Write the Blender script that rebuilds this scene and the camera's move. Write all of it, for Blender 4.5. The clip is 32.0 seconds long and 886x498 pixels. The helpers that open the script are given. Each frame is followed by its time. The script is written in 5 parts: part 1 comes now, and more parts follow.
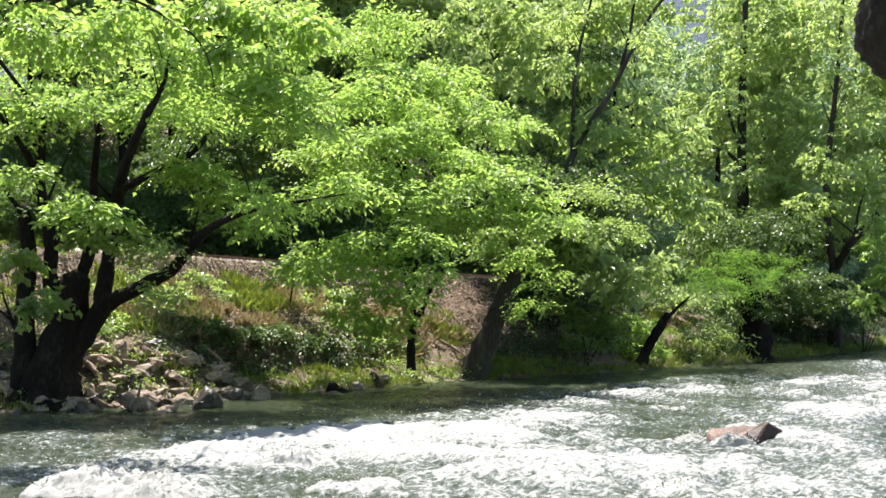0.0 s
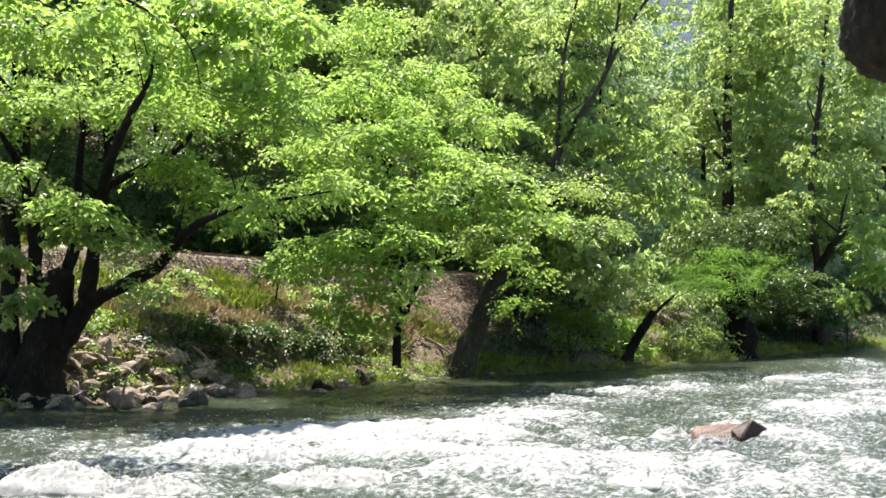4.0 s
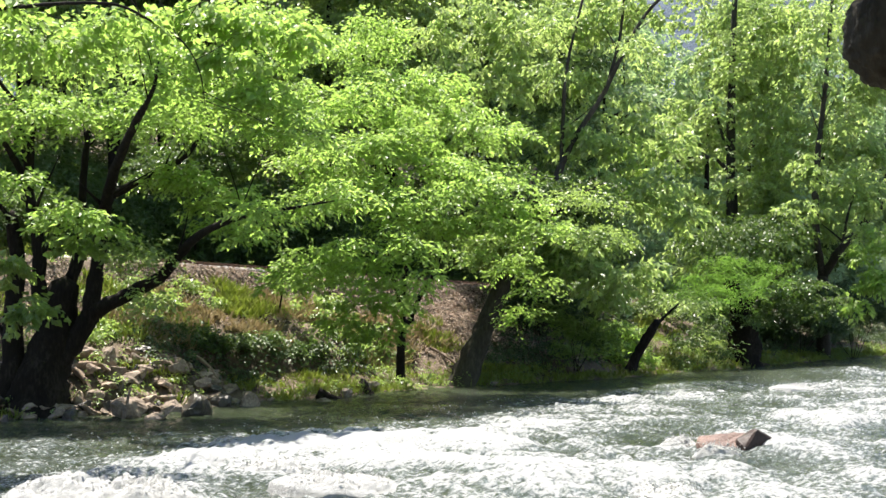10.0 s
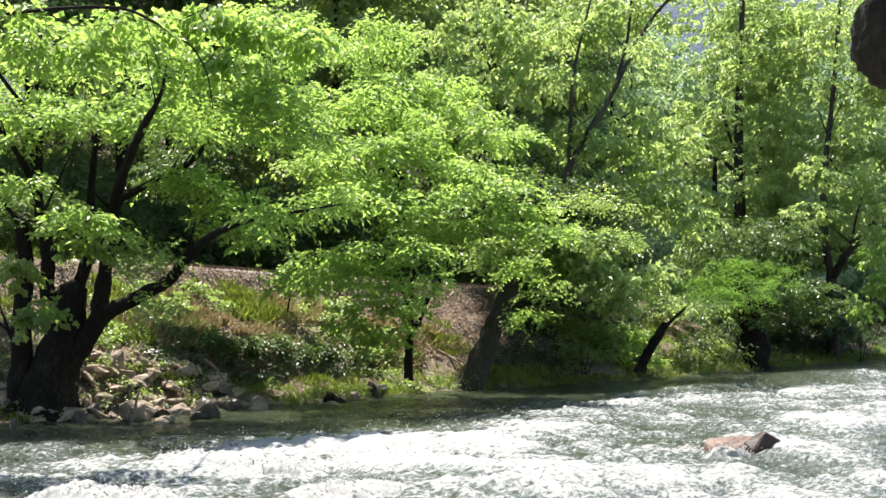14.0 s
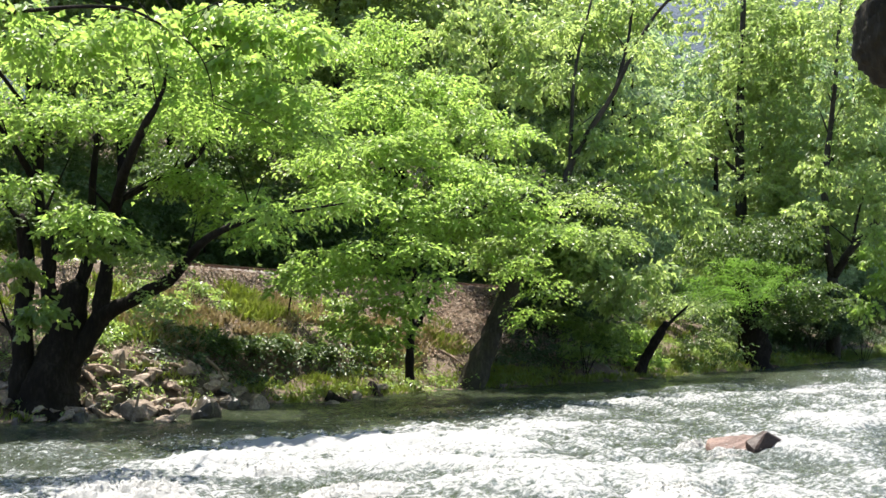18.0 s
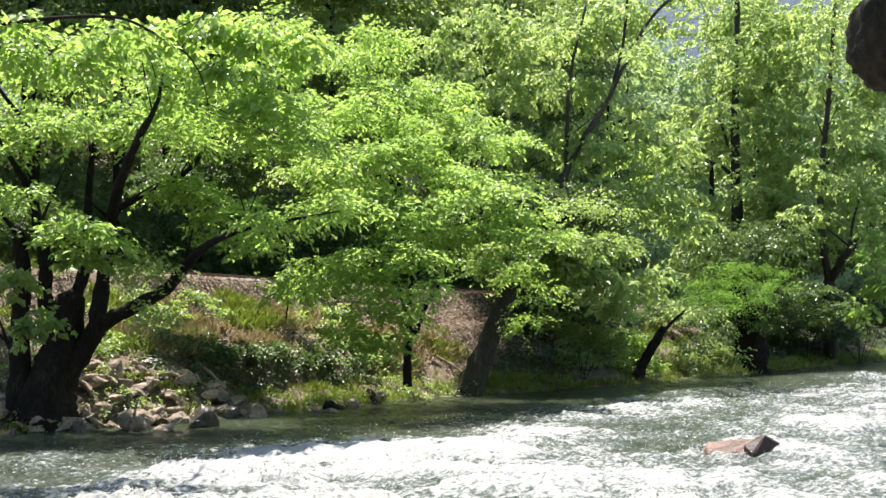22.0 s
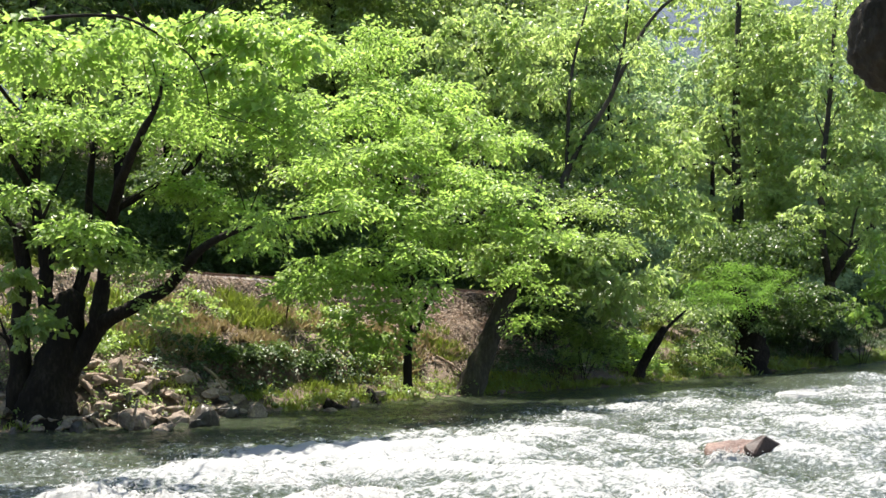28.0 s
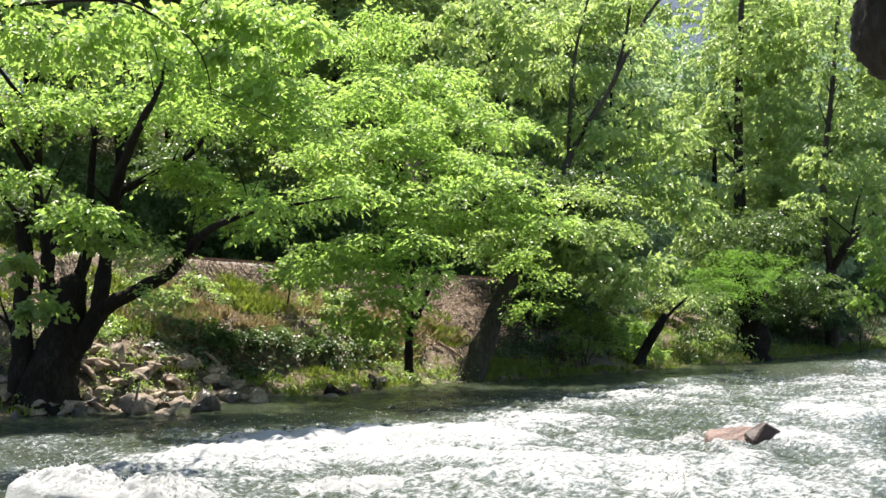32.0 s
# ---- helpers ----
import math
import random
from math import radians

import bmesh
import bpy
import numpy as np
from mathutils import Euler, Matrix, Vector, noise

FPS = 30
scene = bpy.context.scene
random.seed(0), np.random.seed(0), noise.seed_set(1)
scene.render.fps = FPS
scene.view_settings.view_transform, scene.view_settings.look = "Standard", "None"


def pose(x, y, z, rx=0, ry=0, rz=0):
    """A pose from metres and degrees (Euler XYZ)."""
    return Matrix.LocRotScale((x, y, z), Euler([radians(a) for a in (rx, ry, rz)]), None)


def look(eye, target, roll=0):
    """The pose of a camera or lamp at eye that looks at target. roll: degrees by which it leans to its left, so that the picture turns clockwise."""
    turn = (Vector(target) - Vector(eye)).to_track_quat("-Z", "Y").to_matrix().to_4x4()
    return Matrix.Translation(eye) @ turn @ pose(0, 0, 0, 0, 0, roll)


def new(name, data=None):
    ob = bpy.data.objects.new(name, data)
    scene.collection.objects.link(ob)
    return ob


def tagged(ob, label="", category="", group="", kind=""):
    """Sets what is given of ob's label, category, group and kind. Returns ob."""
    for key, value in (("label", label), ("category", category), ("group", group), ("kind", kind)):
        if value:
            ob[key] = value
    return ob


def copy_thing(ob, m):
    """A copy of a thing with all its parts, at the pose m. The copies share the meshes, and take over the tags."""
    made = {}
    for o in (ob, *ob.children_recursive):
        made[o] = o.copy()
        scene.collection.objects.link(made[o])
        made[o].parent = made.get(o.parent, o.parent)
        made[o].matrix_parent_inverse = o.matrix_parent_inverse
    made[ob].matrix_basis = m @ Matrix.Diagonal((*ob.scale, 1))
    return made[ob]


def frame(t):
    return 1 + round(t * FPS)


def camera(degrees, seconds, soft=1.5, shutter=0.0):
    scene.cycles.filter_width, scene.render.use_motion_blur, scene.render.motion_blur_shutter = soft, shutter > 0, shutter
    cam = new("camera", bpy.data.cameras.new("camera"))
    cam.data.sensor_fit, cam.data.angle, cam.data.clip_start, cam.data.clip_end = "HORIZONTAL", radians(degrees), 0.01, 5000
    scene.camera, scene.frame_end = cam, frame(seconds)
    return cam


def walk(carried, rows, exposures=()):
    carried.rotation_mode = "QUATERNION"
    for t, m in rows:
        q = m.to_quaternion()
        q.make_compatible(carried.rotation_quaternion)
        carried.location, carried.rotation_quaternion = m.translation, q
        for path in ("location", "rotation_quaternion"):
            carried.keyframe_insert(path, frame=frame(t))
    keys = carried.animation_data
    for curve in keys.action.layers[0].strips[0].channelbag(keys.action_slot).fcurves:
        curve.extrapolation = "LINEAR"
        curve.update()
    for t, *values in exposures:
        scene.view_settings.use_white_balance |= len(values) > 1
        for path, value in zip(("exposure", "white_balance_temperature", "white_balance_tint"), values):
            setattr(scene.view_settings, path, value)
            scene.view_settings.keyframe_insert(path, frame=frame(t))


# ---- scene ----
# the camera: held by hand at one spot on the near bank, it only turns a little
cam = camera(40, 32.0, soft=1.55)
EYE = (0.0, 0.0, 2.0)
TURNS = [  # seconds, turn to the left, tilt up, lean, in degrees
    (0, 0.280, 2.121, 0.086), (0.5, 0.127, 2.113, 0.389), (1, -0.046, 1.999, 0.174), (1.5, -0.143, 1.945, -0.020),
    (2, -0.227, 1.982, -0.116), (2.5, -0.287, 2.011, -0.176), (3, -0.323, 1.981, 0.144), (3.5, -0.388, 1.960, 0.223),
    (5.5, -0.357, 2.290, -0.093), (6, -0.334, 2.239, 0.348), (6.5, -0.345, 2.178, 0.386), (7, -0.328, 2.195, 0.264),
    (7.5, -0.286, 2.268, 0.217), (8, -0.225, 2.362, 0.049), (8.5, -0.175, 2.396, 0.270), (9, -0.198, 2.382, 0.458),
    (9.5, -0.235, 2.385, 0.237), (10, -0.207, 2.446, 0.093), (10.5, -0.134, 2.519, 0.081), (11, -0.065, 2.576, -0.052),
    (11.5, -0.067, 2.552, 0.359), (12, -0.114, 2.474, 0.109), (12.5, -0.098, 2.441, 0.126), (13, 0.011, 2.498, 0.123),
    (13.5, 0.080, 2.562, 0.064), (14, 0.156, 2.587, 0.009), (14.5, 0.164, 2.537, 0.139), (16.5, 0.264, 2.596, -0.283),
    (17, 0.257, 2.575, 0.015), (17.5, 0.243, 2.522, 0.059), (18, 0.207, 2.555, 0.012), (18.5, 0.241, 2.694, -0.108),
    (19, 0.289, 2.805, -0.184), (19.5, 0.300, 2.803, -0.088), (20, 0.236, 2.760, 0.079), (20.5, 0.121, 2.686, -0.096),
    (21, 0.090, 2.708, -0.205), (21.5, 0.075, 2.836, -0.296), (22, 0.048, 2.872, -0.508), (22.5, -0.045, 2.868, -0.121),
    (23, -0.107, 2.794, -0.011), (23.5, -0.119, 2.734, -0.034), (24, -0.080, 2.790, -0.021), (24.5, -0.018, 2.844, -0.140),
    (25, 0.054, 2.885, -0.185), (25.5, 0.093, 2.888, -0.104), (27.5, 0.033, 2.817, -0.242), (28, 0.075, 2.860, -0.377),
    (28.5, 0.096, 2.809, -0.229), (29, 0.105, 2.722, -0.099), (29.5, 0.126, 2.673, -0.047), (30, 0.195, 2.813, -0.208),
    (30.5, 0.258, 2.871, -0.291), (31, 0.305, 2.839, -0.062), (31.5, 0.274, 2.679, 0.050), (32, 0.149, 2.213, -0.164)]
walk(cam, [(t, pose(*EYE, 90 + up, 0, left) @ pose(0, 0, 0, 0, 0, lean)) for t, left, up, lean in TURNS])
scene.view_settings.exposure = 1.58

# ---- light: a high sun over the far bank, clear sky ----
SUN = Vector((-0.12, 0.34, 0.93)).normalized()
sun = new("sun", bpy.data.lights.new("sun", "SUN"))
sun.data.energy, sun.data.angle, sun.data.color = 5.0, radians(0.53), (1.0, 0.925, 0.835)
sun.matrix_world = look((0, 0, 60), Vector((0, 0, 60)) - SUN)
world = bpy.data.worlds.new("sky")
scene.world = world
world.use_nodes = True
sky = world.node_tree.nodes.new("ShaderNodeTexSky")
sky.sky_type, sky.sun_disc = "NISHITA", False
sky.sun_elevation, sky.sun_rotation = math.asin(SUN.z), math.atan2(SUN.x, SUN.y)
world.node_tree.links.new(sky.outputs[0], world.node_tree.nodes["Background"].inputs[0])
world.node_tree.nodes["Background"].inputs[1].default_value = 0.09


# ---- materials ----
def material(name):
    m = bpy.data.materials.new(name)
    m.use_nodes = True
    nt = m.node_tree
    bsdf = nt.nodes["Principled BSDF"]
    return m, nt, bsdf


def node(nt, kind, **values):
    n = nt.nodes.new(kind)
    for key, value in values.items():
        n.inputs[key.replace("_", " ")].default_value = value
    return n


def ramp(nt, source, stops):
    r = nt.nodes.new("ShaderNodeValToRGB")
    els = r.color_ramp.elements
    while len(els) < len(stops):
        els.new(0.5)
    for e, (place, colour) in zip(els, stops):
        e.position, e.color = place, (*colour, 1)
    nt.links.new(source, r.inputs[0])
    return r.outputs[0]


def coords(nt):
    return nt.nodes.new("ShaderNodeTexCoord").outputs["Object"]


def noise_of(nt, where, scale, detail=4.0, rough=0.55):
    n = node(nt, "ShaderNodeTexNoise", Scale=scale, Detail=detail, Roughness=rough)
    nt.links.new(where, n.inputs["Vector"])
    return n.outputs["Fac"]


def mixed(nt, fac, a, b, how="MIX"):
    n = nt.nodes.new("ShaderNodeMix")
    n.data_type, n.blend_type = "RGBA", how
    for source, slot in ((fac, n.inputs[0]), (a, n.inputs[6]), (b, n.inputs[7])):
        if isinstance(source, (int, float)):
            slot.default_value = source
        elif isinstance(source, tuple):
            slot.default_value = (*source, 1)
        else:
            nt.links.new(source, slot)
    return n.outputs[2]


def bumped(nt, bsdf, height, strength, distance):
    b = node(nt, "ShaderNodeBump", Strength=strength, Distance=distance)
    nt.links.new(height, b.inputs["Height"])
    nt.links.new(b.outputs[0], bsdf.inputs["Normal"])


def leaf_material(name, dark, mid, light, through_light, share=0.45, gloss=0.42):
    """Thin leaves: a glossy upper side and light that shines through, each leaf of its own shade."""
    m, nt, bsdf = material(name)
    rand = nt.nodes.new("ShaderNodeNewGeometry").outputs["Random Per Island"]
    big = noise_of(nt, coords(nt), 0.7, 3)
    tone = ramp(nt, rand, [(0.0, dark), (0.5, mid), (0.93, light), (1.0, light)])
    tone = mixed(nt, ramp(nt, big, [(0.35, (0, 0, 0)), (0.7, (1, 1, 1))]), tone, mid)
    bsdf.inputs["Roughness"].default_value = gloss
    bsdf.inputs["Specular IOR Level"].default_value = 0.5
    nt.links.new(tone, bsdf.inputs["Base Color"])
    tl = nt.nodes.new("ShaderNodeBsdfTranslucent")
    glow = mixed(nt, rand, through_light, tuple(c * 0.45 for c in through_light))
    nt.links.new(glow, tl.inputs["Color"])
    mix = nt.nodes.new("ShaderNodeMixShader")
    mix.inputs[0].default_value = share
    nt.links.new(bsdf.outputs[0], mix.inputs[1])
    nt.links.new(tl.outputs[0], mix.inputs[2])
    nt.links.new(mix.outputs[0], nt.nodes["Material Output"].inputs[0])
    return m


def rough_material(name, stops, scale, bump=0.5, depth=0.03, roughness=0.9, fine=9.0, spec=0.3, stretch=(1, 1, 1)):
    """A mottled natural surface: colours by two sizes of noise, relief by a finer one."""
    m, nt, bsdf = material(name)
    mapping = node(nt, "ShaderNodeMapping", Scale=stretch)
    nt.links.new(coords(nt), mapping.inputs["Vector"])
    where = mapping.outputs[0]
    a = noise_of(nt, where, scale, 5, 0.6)
    b = noise_of(nt, where, scale * fine, 4, 0.65)
    add = nt.nodes.new("ShaderNodeMath")
    add.operation = "MULTIPLY_ADD"
    nt.links.new(b, add.inputs[0])
    add.inputs[1].default_value = 0.5
    sub = nt.nodes.new("ShaderNodeMath")
    sub.operation = "MULTIPLY"
    nt.links.new(a, sub.inputs[0])
    sub.inputs[1].default_value = 0.5
    nt.links.new(sub.outputs[0], add.inputs[2])
    tone = ramp(nt, add.outputs[0], stops)
    rnd = nt.nodes.new("ShaderNodeObjectInfo").outputs["Random"]
    tone = mixed(nt, 0.35, tone, ramp(nt, rnd, [(0, (0.35, 0.33, 0.3)), (1, (1, 0.97, 0.92))]), "MULTIPLY")
    nt.links.new(tone, bsdf.inputs["Base Color"])
    bsdf.inputs["Roughness"].default_value = roughness
    bsdf.inputs["Specular IOR Level"].default_value = spec
    bumped(nt, bsdf, add.outputs[0], bump, depth)
    return m


LEAF_BRIGHT = leaf_material("bright_leaf", (0.1, 0.18, 0.03), (0.2, 0.31, 0.055), (0.36, 0.46, 0.14), (0.56, 0.82, 0.17), 0.5, 0.47)
LEAF_MID = leaf_material("green_leaf", (0.07, 0.125, 0.035), (0.13, 0.2, 0.055), (0.28, 0.34, 0.16), (0.5, 0.7, 0.16), 0.48, 0.36)
LEAF_PALE = leaf_material("pale_leaf", (0.115, 0.19, 0.06), (0.215, 0.31, 0.09), (0.41, 0.47, 0.23), (0.65, 0.85, 0.25), 0.5, 0.44)
# deep shade put into the leaf colour, for inner boughs, thickets and dim woods
LEAF_DARK = leaf_material("shade_leaf", (0.035, 0.072, 0.014), (0.06, 0.11, 0.022), (0.13, 0.18, 0.06), (0.2, 0.33, 0.06), 0.32)
# near-black leaf whose tone stands in for the shade of the hollows
LEAF_DEEP_SHADE = leaf_material("deep_shade_leaf", (0.035, 0.065, 0.025), (0.055, 0.095, 0.036), (0.1, 0.14, 0.07), (0.18, 0.28, 0.07), 0.2, 0.5)
LEAF_FERN = leaf_material("feathery_leaf", (0.08, 0.17, 0.02), (0.14, 0.27, 0.03), (0.22, 0.36, 0.06), (0.33, 0.6, 0.09), 0.45, 0.5)
# paled and blued to stand in for haze over distant woods
LEAF_FAR = leaf_material("hazed_leaf", (0.16, 0.25, 0.13), (0.25, 0.36, 0.19), (0.38, 0.47, 0.28), (0.46, 0.64, 0.27), 0.5, 0.5)
GRASS = leaf_material("grass_blade", (0.09, 0.14, 0.02), (0.17, 0.23, 0.04), (0.38, 0.36, 0.14), (0.5, 0.6, 0.12), 0.48, 0.6)
BARK = rough_material("bark", [(0.3, (0.006, 0.0055, 0.005)), (0.52, (0.019, 0.016, 0.013)), (0.75, (0.06, 0.052, 0.043))], 3.0, 1.0, 0.04, 0.95, 7.0, 0.12, (1, 1, 0.3))
GREY_BARK = rough_material("grey_bark", [(0.3, (0.02, 0.019, 0.015)), (0.52, (0.055, 0.05, 0.04)), (0.75, (0.12, 0.112, 0.092))], 3.0, 1.0, 0.03, 0.95, 7.0, 0.12, (1, 1, 0.3))
STONE = rough_material("river_stone", [(0.3, (0.09, 0.07, 0.055)), (0.5, (0.26, 0.205, 0.16)), (0.72, (0.5, 0.42, 0.355))], 2.4, 0.7, 0.04, 0.8)
WET_STONE = rough_material("wet_stone", [(0.3, (0.02, 0.018, 0.016)), (0.5, (0.05, 0.043, 0.036)), (0.75, (0.11, 0.09, 0.075))], 2.4, 0.6, 0.03, 0.4, 9.0, 0.5)
RED_STONE = rough_material("red_stone", [(0.3, (0.05, 0.03, 0.024)), (0.5, (0.16, 0.1, 0.078)), (0.72, (0.38, 0.26, 0.21))], 3.0, 0.8, 0.05, 0.55)
# the red stone again, darkened for the shade on the peak's front
SHADE_RED = rough_material("shade_red_stone", [(0.3, (0.013, 0.008, 0.006)), (0.5, (0.03, 0.017, 0.013)), (0.75, (0.08, 0.043, 0.033))], 3.0, 0.8, 0.03, 0.55, 9.0, 0.3)
SOIL = rough_material("bank_soil", [(0.3, (0.03, 0.022, 0.016)), (0.5, (0.11, 0.084, 0.06)), (0.72, (0.27, 0.21, 0.16))], 0.9, 0.9, 0.06, 0.95)
LITTER = rough_material("dry_litter", [(0.3, (0.26, 0.19, 0.145)), (0.5, (0.5, 0.4, 0.32)), (0.72, (0.68, 0.58, 0.5))], 6.0, 0.5, 0.02, 0.9)
BALLAST = rough_material("ballast_stone", [(0.3, (0.4, 0.35, 0.32)), (0.5, (0.6, 0.54, 0.5)), (0.72, (0.75, 0.7, 0.65))], 5.0, 0.5, 0.02, 0.9)
STRAW = leaf_material("dry_stalk", (0.2, 0.15, 0.08), (0.38, 0.3, 0.17), (0.55, 0.46, 0.3), (0.5, 0.42, 0.22), 0.35, 0.7)
DRIFT = rough_material("driftwood", [(0.3, (0.12, 0.08, 0.055)), (0.5, (0.33, 0.25, 0.19)), (0.72, (0.5, 0.41, 0.33))], 4.0, 0.6, 0.02, 0.85, 6.0, 0.2, (1, 1, 0.3))
STEEL = rough_material("rusty_rail", [(0.3, (0.06, 0.035, 0.025)), (0.6, (0.14, 0.09, 0.065)), (0.8, (0.22, 0.17, 0.14))], 5.0, 0.3, 0.004, 0.6)
TIE = rough_material("weathered_tie", [(0.3, (0.05, 0.04, 0.033)), (0.6, (0.14, 0.115, 0.095)), (0.8, (0.23, 0.2, 0.17))], 5.0, 0.5, 0.01, 0.9)
# distance haze is put into this blue
HILL = rough_material("hazed_far_woods", [(0.3, (0.06, 0.085, 0.115)), (0.5, (0.09, 0.12, 0.155)), (0.72, (0.14, 0.17, 0.205))], 0.02, 0.8, 6.0, 1.0)


def water_material():
    """Clear dark water, milky where air is beaten into it, white where it foams."""
    m, nt, water = material("river_water")
    where = coords(nt)
    turned = node(nt, "ShaderNodeMapping", Rotation=(0, 0, radians(-45.8)), Scale=(1, 1, 1))
    nt.links.new(where, turned.inputs["Vector"])
    stretch = node(nt, "ShaderNodeMapping", Scale=(1.0, 1.15, 1.0))
    nt.links.new(turned.outputs[0], stretch.inputs["Vector"])
    amount = nt.nodes.new("ShaderNodeAttribute")
    amount.attribute_name = "foam"
    lace = noise_of(nt, stretch.outputs[0], 10.0, 9, 0.76)
    spread = nt.nodes.new("ShaderNodeMath")
    spread.operation = "MULTIPLY_ADD"
    nt.links.new(lace, spread.inputs[0])
    spread.inputs[1].default_value = 3.4
    spread.inputs[2].default_value = -1.7
    add = nt.nodes.new("ShaderNodeMath")
    add.operation = "ADD"
    nt.links.new(amount.outputs["Fac"], add.inputs[0])
    nt.links.new(spread.outputs[0], add.inputs[1])
    raised = nt.nodes.new("ShaderNodeMath")
    raised.operation = "ADD"
    raised.inputs[1].default_value = 0.3
    nt.links.new(add.outputs[0], raised.inputs[0])
    milky = ramp(nt, raised.outputs[0], [(0.0, (0, 0, 0)), (0.3, (0.5, 0.5, 0.5)), (0.55, (1, 1, 1))])
    white = ramp(nt, add.outputs[0], [(0.0, (0, 0, 0)), (0.12, (0, 0, 0)), (0.42, (1, 1, 1))])
    ripple = noise_of(nt, stretch.outputs[0], 6.0, 6, 0.66)
    deep = ramp(nt, noise_of(nt, where, 0.5, 3), [(0.35, (0.026, 0.036, 0.018)), (0.7, (0.05, 0.062, 0.036))])
    nt.links.new(mixed(nt, milky, deep, (0.175, 0.2, 0.195)), water.inputs["Base Color"])
    water.inputs["Roughness"].default_value = 0.08
    water.inputs["IOR"].default_value = 1.33
    bumped(nt, water, ripple, 1.0, 0.14)
    foam = nt.nodes.new("ShaderNodeBsdfPrincipled")
    foam.inputs["Base Color"].default_value = (0.46, 0.47, 0.465, 1)
    foam.inputs["Roughness"].default_value = 0.75
    bumped(nt, foam, noise_of(nt, stretch.outputs[0], 13.0, 5, 0.7), 0.7, 0.05)
    mix = nt.nodes.new("ShaderNodeMixShader")
    nt.links.new(white, mix.inputs[0])
    nt.links.new(water.outputs[0], mix.inputs[1])
    airy = nt.nodes.new("ShaderNodeMixShader")
    airy.inputs[0].default_value = 0.45
    shine = nt.nodes.new("ShaderNodeBsdfTranslucent")
    shine.inputs["Color"].default_value = (0.66, 0.67, 0.66, 1)
    nt.links.new(foam.outputs[0], airy.inputs[1])
    nt.links.new(shine.outputs[0], airy.inputs[2])
    nt.links.new(airy.outputs[0], mix.inputs[2])
    nt.links.new(mix.outputs[0], nt.nodes["Material Output"].inputs[0])
    return m


WATER = water_material()
FOAM = rough_material("white_foam", [(0.2, (0.36, 0.37, 0.36)), (0.6, (0.5, 0.51, 0.5)), (0.8, (0.64, 0.65, 0.64))], 22.0, 0.7, 0.06, 0.9)


# ---- mesh helpers ----
def quick_mesh(name, verts, faces, mat, smooth=True):
    """A mesh from arrays: corners, and faces that all have as many corners."""
    verts, faces = np.asarray(verts, np.float32), np.asarray(faces, np.int32)
    me = bpy.data.meshes.new(name)
    me.vertices.add(len(verts))
    me.vertices.foreach_set("co", verts.ravel())
    count, k = faces.shape
    me.loops.add(count * k)
    me.loops.foreach_set("vertex_index", faces.ravel())
    me.polygons.add(count)
    me.polygons.foreach_set("loop_start", np.arange(0, count * k, k, dtype=np.int32))
    me.polygons.foreach_set("use_smooth", np.full(count, smooth))
    me.materials.append(mat)
    me.update(calc_edges=True)
    return me


def part(name, me, parent, label=""):
    ob = new(name, me)
    ob.parent = parent
    return tagged(ob, label) if label else ob


TABLES = {}


def value_noise(x, y, seed):
    """Smooth noise from 0 to 1 over a plane, for arrays."""
    if seed not in TABLES:
        TABLES[seed] = np.random.RandomState(seed).rand(256, 256)
    table = TABLES[seed]
    xi, yi = np.floor(x).astype(int), np.floor(y).astype(int)
    fx, fy = x - xi, y - yi
    fx, fy = fx * fx * (3 - 2 * fx), fy * fy * (3 - 2 * fy)
    a, b = table[xi % 256, yi % 256], table[(xi + 1) % 256, yi % 256]
    c, d = table[xi % 256, (yi + 1) % 256], table[(xi + 1) % 256, (yi + 1) % 256]
    return (a * (1 - fx) + b * fx) * (1 - fy) + (c * (1 - fx) + d * fx) * fy


def fractal(x, y, seed, octaves=4, gain=0.5):
    total, size, weight = 0, 1.0, 0
    for k in range(octaves):
        total = total + value_noise(x * 2**k, y * 2**k, seed + k) * size
        weight += size
        size *= gain
    return total / weight


def step(a, b, x):
    t = np.clip((x - a) / (b - a), 0, 1)
    return t * t * (3 - 2 * t)


def smooth_line(points, count):
    """A soft curve through a few points, as count places."""
    p = np.array(points, float)
    p = np.vstack([2 * p[0] - p[1], p, 2 * p[-1] - p[-2]])
    s = np.linspace(0, len(points) - 1 - 1e-6, count)
    i = s.astype(int)
    t = (s - i)[:, None]
    a, b, c, d = p[i], p[i + 1], p[i + 2], p[i + 3]
    return 0.5 * (2 * b + (c - a) * t + (2 * a - 5 * b + 4 * c - d) * t**2 + (3 * b - a - 3 * c + d) * t**3)


